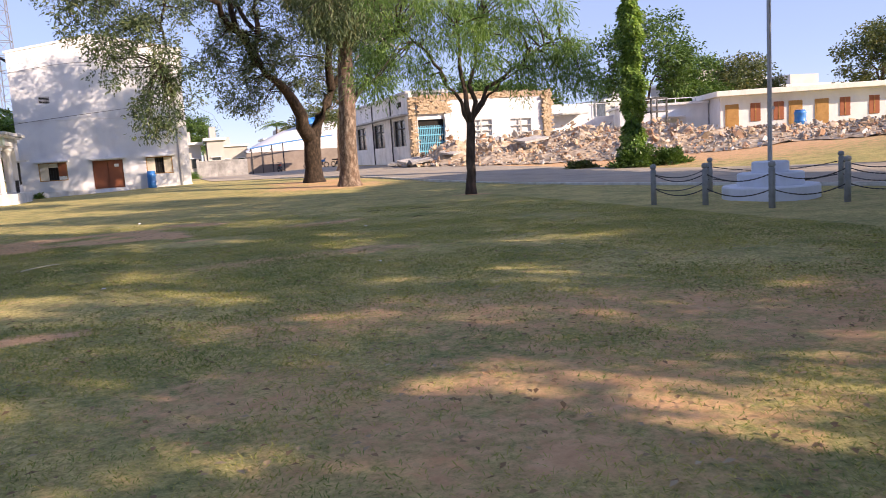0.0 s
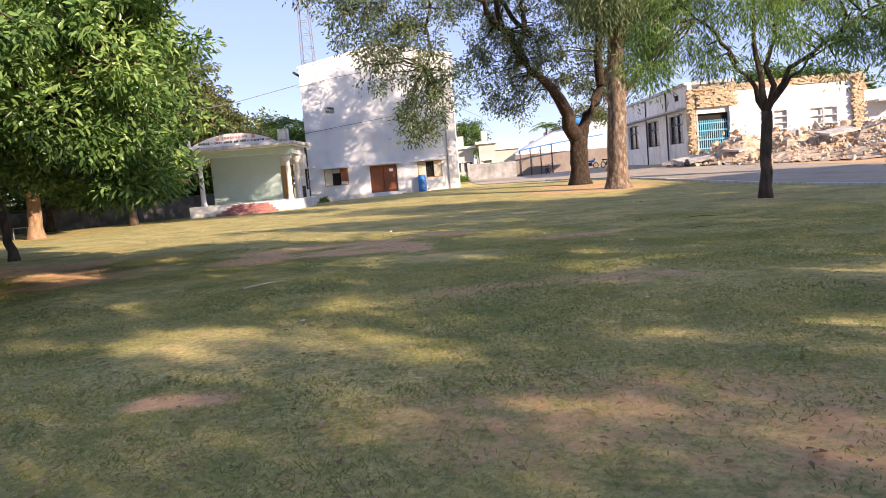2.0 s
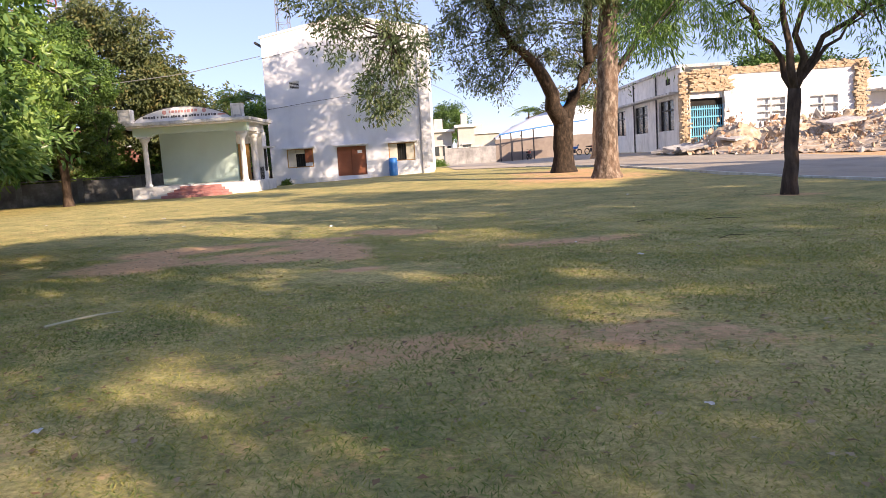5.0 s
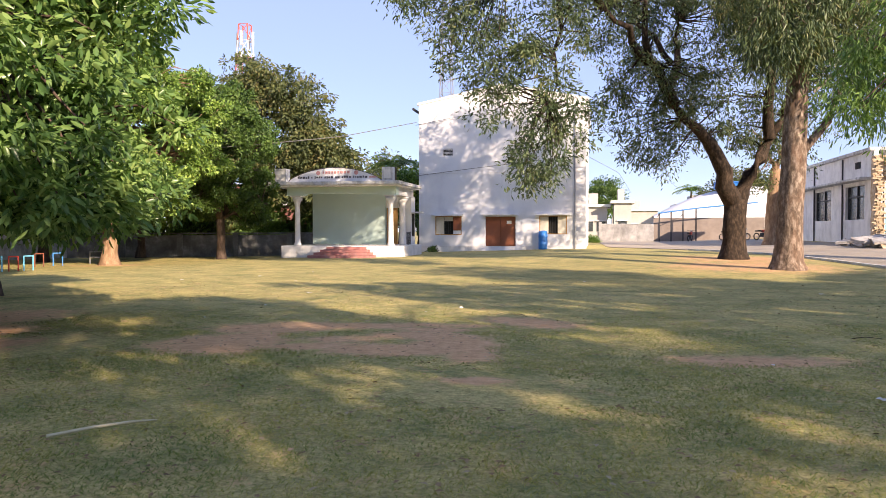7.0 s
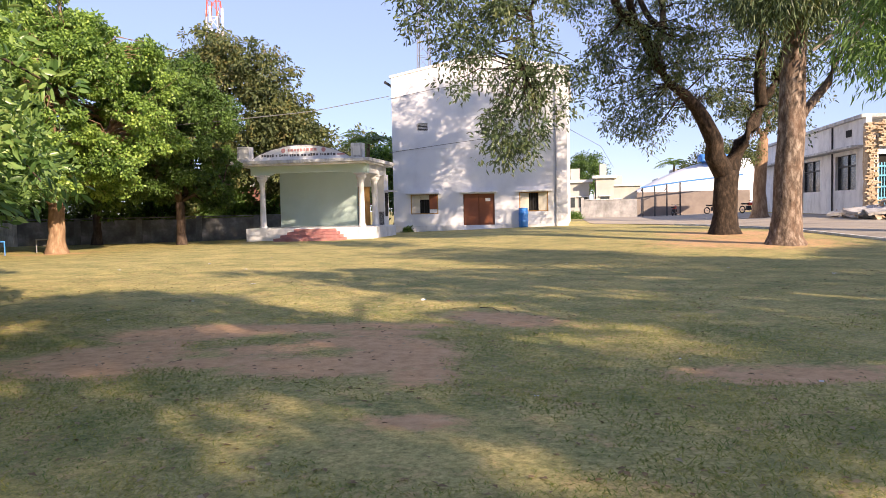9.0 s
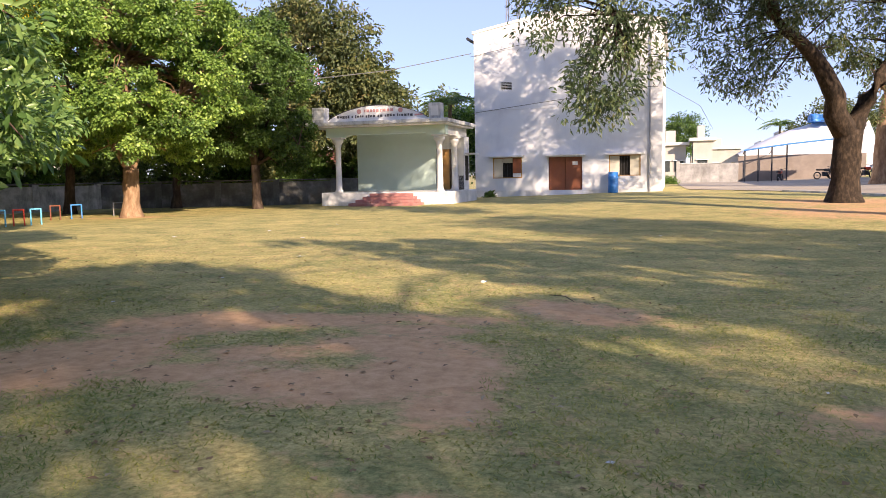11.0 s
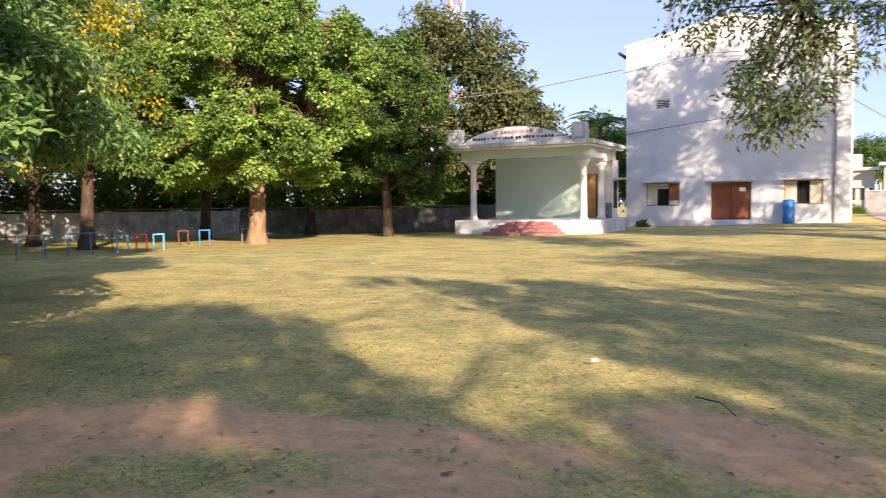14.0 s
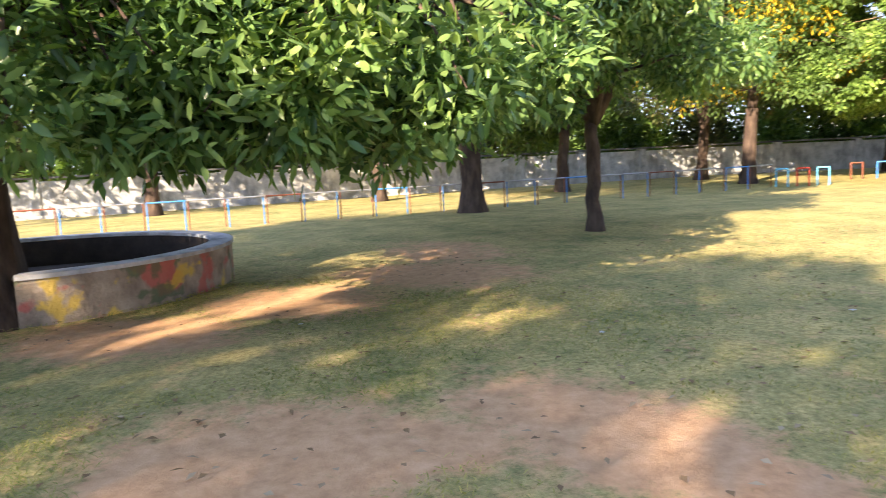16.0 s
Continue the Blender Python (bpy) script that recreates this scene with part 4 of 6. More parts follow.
# ---------- shed, low wall and distance at the road's end ----------
lw = tagged(empty("low_wall", 3.0, 84.0, 0.3), "low stained grey plaster wall at the road's end", "wall")
part("wall", box(-0.25, 3.2, 0, 0.3, -0.5, 1.68, 0.02), WALL_GREY, lw)
part("coping", box(-0.3, 3.25, -0.06, 0.36, 1.682, 1.76, 0.01), MOULD, lw)
part("end_pier", box(-0.55, -0.252, -0.05, 0.4, -0.5, 1.95, 0.02), WALL_GREY, lw)
part("side_wall", box(3.202, 4.7, 0.1, 0.35, -0.5, 1.72, 0.02), WALL_GREY, lw)
shed = tagged(empty("cycle_shed", 7.7, 84.0, 0.35), "open cycle shed with brown wall and steel posts", "shed")
part("back_wall", box(0.1, 10.5, 2.0, 2.3, -0.5, 2.3), SHED_BROWN, shed)
for k, px in enumerate((0.5, 1.6, 2.7, 3.9)):
    part("post", box(px - 0.06, px + 0.06, -0.06, 0.06, -0.4, 2.7 + k * 0.14), BLACK_STEEL, shed)
part("roof_rail", tube([(0.4, 0, 2.72), (4.2, 0, 3.2), (9.5, 0, 3.7)], 0.07, 8), BLUE_PAINT, shed, "blue roof rail")
for px in (0.5, 2.7):
    part("rafter", tube([(px, 0, 2.7), (px, 2.0, 2.4)], 0.04, 6), BLACK_STEEL, shed)
tarp_bm = bmesh.new()
rows = []
for i in range(13):
    row = []
    for j in range(9):
        u, v = i / 12, j / 8
        zz = 2.3 + 3.1 * math.sin(min(1.0, u * 1.15 + 0.05) * math.pi * 0.5) * (1 - 0.55 * abs(v - 0.5) * 2) + 0.15 * noise.noise(Vector((u * 5, v * 5, 0)))
        row.append(tarp_bm.verts.new((0.2 + 11.0 * u, 2.4 + 5 * v, zz)))
    rows.append(row)
for a, b in zip(rows, rows[1:]):
    for j in range(8):
        tarp_bm.faces.new((a[j], b[j], b[j + 1], a[j + 1]))
for i in range(12):
    lo0, lo1 = tarp_bm.verts.new(rows[i][0].co * 1.0 + Vector((0, 0, -2.4))), tarp_bm.verts.new(rows[i + 1][0].co + Vector((0, 0, -2.4)))
    tarp_bm.faces.new((rows[i][0], lo0, lo1, rows[i + 1][0]))
tagged(part("white_tarpaulin", tarp_bm, TARP_WHITE, at=(7.7, 84.0, 0.35), smooth=True), "large white tarpaulin heap behind the shed wall", "tarpaulin")
bt = rough_edge(0, 2.6, 0, 2.0, 0, 0.6, 21, 0.2)
tagged(part("blue_tarpaulin", bt, BLUE_PLASTIC, at=(14.0, 87.5, 5.6), smooth=True), "crumpled bright blue tarpaulin on the heap", "tarpaulin")


def motorbike(x, y, turn, i):
    root = tagged(empty("motorbike", x, y, gz(x, y) + 0.03, turn), "dark parked motorbike beside the shed", "motorbike", "parked motorbikes")
    for wx in (-0.62, 0.62):
        wheel = part("wheel", tube([(wx + 0.27 * math.cos(a), 0, 0.3 + 0.27 * math.sin(a)) for a in np.linspace(0, 2 * math.pi, 19)], 0.05, 6), TYRE, root)
        hub = lathe([(0.05, -0.05), (0.05, 0.05)], 10)
        bmesh.ops.rotate(hub, verts=hub.verts, cent=(0, 0, 0), matrix=Matrix.Rotation(radians(90), 3, 'X'))
        bmesh.ops.translate(hub, verts=hub.verts, vec=(wx, 0, 0.3))
        part("rim", hub, STEEL, wheel)
    part("engine", box(-0.2, 0.22, -0.12, 0.12, 0.25, 0.6, 0.04), BLACK_STEEL, root)
    part("tank", box(-0.05, 0.42, -0.13, 0.13, 0.62, 0.86, 0.07), (RED_PAINT, BLACK_STEEL, BLUE_PAINT)[i % 3], root)
    part("seat", box(-0.68, -0.06, -0.13, 0.13, 0.7, 0.82, 0.04), TYRE, root)
    part("fork", tube([(0.62, 0, 0.3), (0.42, 0, 1.0)], 0.035, 6), STEEL, root)
    part("handlebar", tube([(0.4, -0.36, 1.03), (0.44, 0, 0.98), (0.4, 0.36, 1.03)], 0.018, 6), BLACK_STEEL, root)
    part("headlight", lathe([(0.03, 0.86), (0.09, 0.9), (0.09, 0.98), (0.03, 1.02)], 12), STEEL, root, at=(0.52, 0, 0))


for i, (mx, my, mt) in enumerate(((10.9, 82.6, 70), (14.0, 80.5, 20), (14.9, 79.8, 15), (16.0, 76.0, 30))):
    motorbike(mx, my, mt, i)

far_specs = [(2.0, 110, 3.2, 8, 4.2, HOUSE_FAR, 2), (5.5, 108, 2.2, 7, 4.6, HOUSE_FAR, 1), (-0.5, 112, 2.4, 7, 3.2, HOUSE_FAR, 1), (-4, 150, 16, 10, 3.6, HOUSE_FAR, 5), (9, 150, 8, 9, 4.6, HOUSE_FAR, 3), (21, 145, 10, 10, 5.0, HOUSE_FAR, 3), (72, 86, 12, 9, 7.8, HOUSE_FAR, 4), (90, 88, 14, 9, 6.8, HOUSE_FAR, 4), (60, 90, 9, 8, 6.0, MOULD, 3), (-50, 62, 10, 8, 3.4, HOUSE_FAR, 3), (-26, 66, 8, 7, 3.6, RED_ROOF, 2)]
for fx, fy, fw, fd, fh, fm, nw in far_specs:
    hroot = tagged(empty("distant_house", fx, fy, gz(fx, fy)), "distant flat-roofed plastered house behind trees", "house", "distant houses")
    part("wall", box(-fw / 2, fw / 2, 0, fd, -0.5, fh), fm, hroot)
    part("roof", box(-fw / 2 - 0.4, fw / 2 + 0.4, -0.4, fd + 0.4, fh + 0.002, fh + 0.35), PLASTER, hroot)
    part("stair_head", box(-fw / 4, fw / 8, 2, fd - 1, fh + 0.352, fh + 1.9), fm, hroot)
    for s in range(max(1, int(fh / 3.0))):
        for k in range(nw):
            wx = -fw / 2 + fw * (k + 0.5) / nw
            win = part("window", box(wx - 0.55, wx + 0.55, -0.06, -0.005, 1.0 + 3.0 * s, 2.3 + 3.0 * s), GLASS_DARK, hroot)
            part("sill", box(wx - 0.7, wx + 0.7, -0.25, -0.065, 2.32 + 3.0 * s, 2.42 + 3.0 * s), PLASTER, win)

# ---------- boundary wall ----------
bw = tagged(new("boundary_wall"), "low stained plaster boundary wall behind the trees", "wall", kind="structure")
WALL_LINE = [(-13.0, 52.2), (-27.5, 46.0), (-30.5, 36.0), (-29.5, 24.0), (-27.4, 12.2), (-25.0, -4.0)]
for k_run, ((ax, ay), (bx2, by2)) in enumerate(zip(WALL_LINE, WALL_LINE[1:])):
    # first run takes the darker plaster, with the tree shade in its colour
    wall_mat = WALL_SHADED if k_run == 0 else MOULD
    ln = math.hypot(bx2 - ax, by2 - ay)
    n = max(1, round(ln / 3.2))
    ang = math.atan2(by2 - ay, bx2 - ax)
    for k in range(n):
        f = (k + 0.5) / n
        px, py = ax + (bx2 - ax) * f, ay + (by2 - ay) * f
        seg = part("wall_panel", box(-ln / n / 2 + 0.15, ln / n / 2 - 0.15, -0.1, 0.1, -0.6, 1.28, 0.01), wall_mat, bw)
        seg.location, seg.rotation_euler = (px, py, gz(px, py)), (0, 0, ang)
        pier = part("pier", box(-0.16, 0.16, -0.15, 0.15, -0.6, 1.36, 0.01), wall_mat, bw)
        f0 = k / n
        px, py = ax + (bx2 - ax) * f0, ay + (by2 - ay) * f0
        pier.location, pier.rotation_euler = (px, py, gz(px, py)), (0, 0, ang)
    cop = part("coping", box(-ln / 2, ln / 2, -0.16, 0.16, 1.362, 1.43, 0.01), WALL_SHADED, bw)
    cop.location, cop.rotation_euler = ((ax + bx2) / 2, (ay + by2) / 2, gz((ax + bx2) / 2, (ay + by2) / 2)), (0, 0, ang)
rr = tagged(empty("tiled_outhouse", -16.0, 56.0, -0.1), "low outhouse with red-brown roof behind the wall", "house")
part("wall", box(-3.5, 4.0, 0, 4, -0.3, 1.9), SHED_BROWN, rr)
part("roof", prism([(-4, 1.9), (4.5, 1.9), (4.5, 2.0), (0.2, 2.5), (-4, 2.0)], -0.6, 4.6), RED_ROOF, rr)

# ---------- playground hurdles: pipe hoops in a row ----------
HURDLES = lerp_line([(-16.6, 9.0), (-17.4, 13.2), (-18.2, 18.5), (-18.75, 23.6), (-19.5, 29.1), (-19.9, 31.8)], 26)
for i, (hx, hy) in enumerate(HURDLES):
    nx, ny = (HURDLES[min(i + 1, 25)] - HURDLES[max(i - 1, 0)])
    a = math.degrees(math.atan2(ny, nx))
    mat, lab = ((BLUE_PAINT, "blue"), (RUST_PAINT, "rust-red"))[i % 2]
    root = tagged(empty("pipe_hurdle", hx, hy, gz(hx, hy), a), f"{lab} painted steel pipe hurdle set in the grass", "hurdle", "playground hurdles")
    part("post", tube([(-0.42, 0, -0.15), (-0.42, 0, 0.69)], 0.015, 8), mat, root)
    part("post", tube([(0.42, 0, -0.15), (0.42, 0, 0.69)], 0.015, 8), mat, root)
    part("top_bar", tube([(-0.44, 0, 0.7), (0.44, 0, 0.7)], 0.02, 8), STEEL if i % 3 else mat, root, "worn bare top bar" if i % 3 else "")
for i, (hx, hy, mat, lab, hw) in enumerate(((-19.75, 32.45, CYAN_PAINT, "light blue", 0.17), (-19.55, 33.05, RED_PAINT, "bright red", 0.17), (-19.4, 33.65, CYAN_PAINT, "light blue", 0.17), (-21.2, 36.4, RUST_PAINT, "rust-red", 0.18), (-21.0, 37.3, BLUE_PAINT, "blue", 0.2), (-20.7, 39.6, STEEL, "bare grey", 0.36))):
    root = tagged(empty("pipe_hurdle", hx, hy, gz(hx, hy), 62), f"{lab} steel pipe hurdle near the big tree", "hurdle", "playground hurdles")
    part("post", tube([(-hw, 0, -0.15), (-hw, 0, 0.56)], 0.026, 8), mat, root)
    part("post", tube([(hw, 0, -0.15), (hw, 0, 0.56)], 0.026, 8), mat, root)
    part("top_bar", tube([(-hw - 0.02, 0, 0.565), (hw + 0.02, 0, 0.565)], 0.026, 8), mat, root)

# ---------- flag pedestal and chain posts ----------
fp = tagged(empty("flag_pedestal", 13.25, 12.75, 0.0, 20), "stepped pale blue-white flagpole pedestal", "pedestal")
PED = material("pale_blue_white_paint", [(0.60, 0.66, 0.76), (0.70, 0.74, 0.82)], 2, 0.75, 0.15, 40, stain=(0.5, 0.5, 0.5), stain_scale=3, stain_amount=0.4)
for r, z0, z1 in ((1.0, -0.2, 0.29), (0.68, 0.291, 0.56), (0.38, 0.561, 0.80)):
    part("tier", lathe([(r, z0), (r, z1 - 0.03), (r - 0.03, z1)], 40), PED, fp)
pole = part("pole", tube([(0, 0, 0.8), (0, 0, 3.0), (0, 0, 9.0)], [0.05, 0.045, 0.03], 12), STEEL, fp, "grey steel flagpole")
part("cleat", box(-0.09, 0.09, -0.07, -0.05, 1.9, 1.96), STEEL, pole)
POSTS = [(9.6, 15.3), (10.93, 13.7), (11.33, 12.46), (11.67, 10.95), (13.3, 10.75), (14.6, 10.1), (15.9, 11.3), (15.7, 13.2), (13.6, 15.2), (11.8, 15.4)]
POSTS = POSTS[1:-1]
for i, (px, py) in enumerate(POSTS):
    root = tagged(empty("chain_post", px, py, gz(px, py)), "grey concrete post with rounded top and chain rings", "post", "chain posts")
    part("shaft", lathe([(0.062, -0.2), (0.06, 0.74), (0.045, 0.77)], 16), GREY_POST, root, smooth=True)
    part("knob", lathe([(0.03, 0.765), (0.062, 0.79), (0.07, 0.83), (0.055, 0.87), (0.01, 0.885)], 16), GREY_POST, root, smooth=True)
for (ax, ay), (bx2, by2) in list(zip(POSTS, POSTS[1:])) + [(POSTS[-1], POSTS[0])]:
    for zt in (0.66, 0.36):
        pts = [(ax + (bx2 - ax) * f, ay + (by2 - ay) * f, zt - 0.16 * (1 - (2 * f - 1) ** 2)) for f in np.linspace(0.03, 0.97, 30)]
        bm = bmesh.new()
        for k, (p, q) in enumerate(zip(pts, pts[1:])):
            d = Vector(q) - Vector(p)
            add_tube(bm, [Vector(p) - d * 0.15, Vector(q) + d * 0.15], 0.008 if k % 2 else 0.013, 5)
        tagged(part("chain", bm, BLACK_STEEL), "dark sagging iron chain between posts", "chain", "post chains")

# ---------- round tree bed ----------
RING = material("flaking_painted_plaster", [(0.24, 0.19, 0.15), (0.38, 0.31, 0.24), (0.50, 0.42, 0.33)], 3.5, 0.9, 0.6, 25, stain=(0.07, 0.055, 0.045), stain_scale=2.2, stain_amount=0.8)
nt = RING.node_tree
bsdf = nt.nodes["Principled BSDF"]
src = bsdf.inputs["Base Color"].links[0].from_socket
tcn = nt.nodes.new("ShaderNodeTexCoord")
for off, col, sc in ((3.0, (0.55, 0.12, 0.10), 2.2), (17.0, (0.66, 0.46, 0.06), 2.6), (31.0, (0.10, 0.15, 0.08), 3.0)):
    mp = nt.nodes.new("ShaderNodeMapping")
    mp.inputs["Location"].default_value = (off, off, 0)
    nz = node(nt, "ShaderNodeTexNoise", Scale=sc, Detail=4.0)
    rg = nt.nodes.new("ShaderNodeMapRange")
    rg.inputs["From Min"].default_value, rg.inputs["From Max"].default_value, rg.inputs["To Max"].default_value = 0.57, 0.62, 0.75
    mx = nt.nodes.new("ShaderNodeMix")
    mx.data_type = 'RGBA'
    mx.inputs["B"].default_value = (*col, 1)
    nt.links.new(tcn.outputs["Object"], mp.inputs["Vector"])
    nt.links.new(mp.outputs["Vector"], nz.inputs["Vector"])
    nt.links.new(nz.outputs["Fac"], rg.inputs["Value"])
    nt.links.new(rg.outputs["Result"], mx.inputs["Factor"])
    nt.links.new(src, mx.inputs["A"])
    src = mx.outputs["Result"]
nt.links.new(src, bsdf.inputs["Base Color"])
tb = tagged(empty("round_tree_bed", -8.75, 14.0, 0), "low round plastered tree bed with flaking red and yellow paint", "planter")
bm = bmesh.new()
N = 48
prof = [(2.45, -0.2), (2.45, 0.43), (2.22, 0.43), (2.22, -0.2)]
rings = [[bm.verts.new((r * math.cos(2 * math.pi * k / N), r * math.sin(2 * math.pi * k / N), z)) for r, z in prof] for k in range(N)]
GAP = {k for k in range(N) if math.hypot(2.33 * math.cos(2 * math.pi * (k + 0.5) / N) - 2.05, 2.33 * math.sin(2 * math.pi * (k + 0.5) / N) - 0.2) < 0.46}
for k in range(N):
    if k in GAP:
        continue
    for j in range(3):
        bm.faces.new((rings[k][j], rings[(k + 1) % N][j], rings[(k + 1) % N][j + 1], rings[k][j + 1]))
part("ring_wall", bm, RING, tb)
# near-black for soil and inner face: the bed's shade is in the colour
BED_SHADE = material("bed_shade_soil", [(0.025, 0.02, 0.016), (0.06, 0.045, 0.034)], 4, 0.95, 0.6, 20)
# lining added over the ring's inner wall to darken it as shade would
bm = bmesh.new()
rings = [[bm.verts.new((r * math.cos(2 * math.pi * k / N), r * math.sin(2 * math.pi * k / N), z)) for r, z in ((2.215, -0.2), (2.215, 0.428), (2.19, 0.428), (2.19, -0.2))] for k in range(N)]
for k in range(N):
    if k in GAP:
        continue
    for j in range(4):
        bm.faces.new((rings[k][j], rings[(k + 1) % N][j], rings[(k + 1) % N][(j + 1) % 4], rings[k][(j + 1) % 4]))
part("shade_lining", bm, BED_SHADE, tb, "inner face blackened for the shade in the bed")
bm = bmesh.new()
rings = [[bm.verts.new((r * math.cos(2 * math.pi * k / N), r * math.sin(2 * math.pi * k / N), z)) for r, z in ((2.47, 0.432), (2.47, 0.475), (2.19, 0.475), (2.19, 0.432))] for k in range(N)]
for k in range(N):
    if k in GAP:
        continue
    for j in range(4):
        bm.faces.new((rings[k][j], rings[(k + 1) % N][j], rings[(k + 1) % N][(j + 1) % 4], rings[k][(j + 1) % 4]))
part("coping", bm, MOULD, tb, "grey worn coping")
part("soil", lathe([(2.2, -0.1), (2.18, 0.06), (1.2, 0.10), (0.05, 0.14)], 32), BED_SHADE, tb)

# blue drum by the building
bd = tagged(empty("water_drum", -1.02, 55.9, gz(-1.0, 55.9)), "tall blue plastic drum by the building wall", "barrel")
part("drum", lathe([(0.25, 0), (0.28, 0.04), (0.28, 0.35), (0.3, 0.4), (0.28, 0.46), (0.28, 0.78), (0.3, 0.83), (0.28, 0.9), (0.27, 1.12)], 20), BLUE_PLASTIC, bd, smooth=True)
part("lid", lathe([(0.28, 1.12), (0.28, 1.16), (0.1, 1.19)], 20), BLUE_PLASTIC, bd)

# cables
for pts, r in (([(-9.2, 56.0, 8.45), (-12.2, 50.0, 6.9), (-15.1, 45.0, 5.95), (-17.2, 41.5, 5.35), (-19.2, 38.3, 5.0), (-21.5, 34.5, 4.9), (-28.0, 24.0, 5.6)], 0.022), ([(-9.3, 56.2, 5.0), (-5, 55.9, 5.45), (1.6, 55.9, 6.1), (4, 70, 6.0), (6, 95, 5.6)], 0.018), ([(-9.3, 56.2, 8.3), (-5.5, 56.0, 8.9), (1.7, 56.0, 8.6), (5, 72, 7.6), (12, 100, 6.0)], 0.016)):
    tagged(part("overhead_cable", tube([tuple(p) for p in lerp_line(pts, 40)], r, 5), CABLE), "thin overhead electric cable", "cable", "overhead cables")

# masts far behind


def mast(x, y, h, w, mats, label):
    root = tagged(empty("radio_mast", x, y, 0), label, "mast")
    n = int(h / 2.5)
    for k in range(n):
        bm = bmesh.new()
        z0, z1 = h * k / n, h * (k + 1) / n
        w0, w1 = w * (1 - 0.7 * k / n), w * (1 - 0.7 * (k + 1) / n)
        c0 = [(s * w0, t * w0, z0) for s, t in ((-1, -1), (1, -1), (1, 1), (-1, 1))]
        c1 = [(s * w1, t * w1, z1) for s, t in ((-1, -1), (1, -1), (1, 1), (-1, 1))]
        for i in range(4):
            add_tube(bm, [c0[i], c1[i]], 0.09, 4)
            add_tube(bm, [c0[i], c1[(i + 1) % 4]], 0.05, 4)
            add_tube(bm, [c1[i], c1[(i + 1) % 4]], 0.05, 4)
        part("lattice_section", bm, mats[k % len(mats)], root)
    for k, a in enumerate((0, 90, 180, 270)):
        for zz in (h - 2.2, h - 5.5):
            part("antenna", box(1.3 * math.cos(radians(a)) - 0.15, 1.3 * math.cos(radians(a)) + 0.15, 1.3 * math.sin(radians(a)) - 0.15, 1.3 * math.sin(radians(a)) + 0.15, zz - 1.2, zz + 1.0, 0.04), RED_WHITE_WHITE, root)
    return root


mast(-26.5, 153.0, 56.0, 1.7, [STEEL], "thin grey lattice radio mast beyond the building")
mast(-51.5, 118.0, 33.5, 2.4, [RED_WHITE_RED, RED_WHITE_WHITE], "red and white lattice radio mast beyond the trees")

# ---------- trees ----------
R = np.random.RandomState

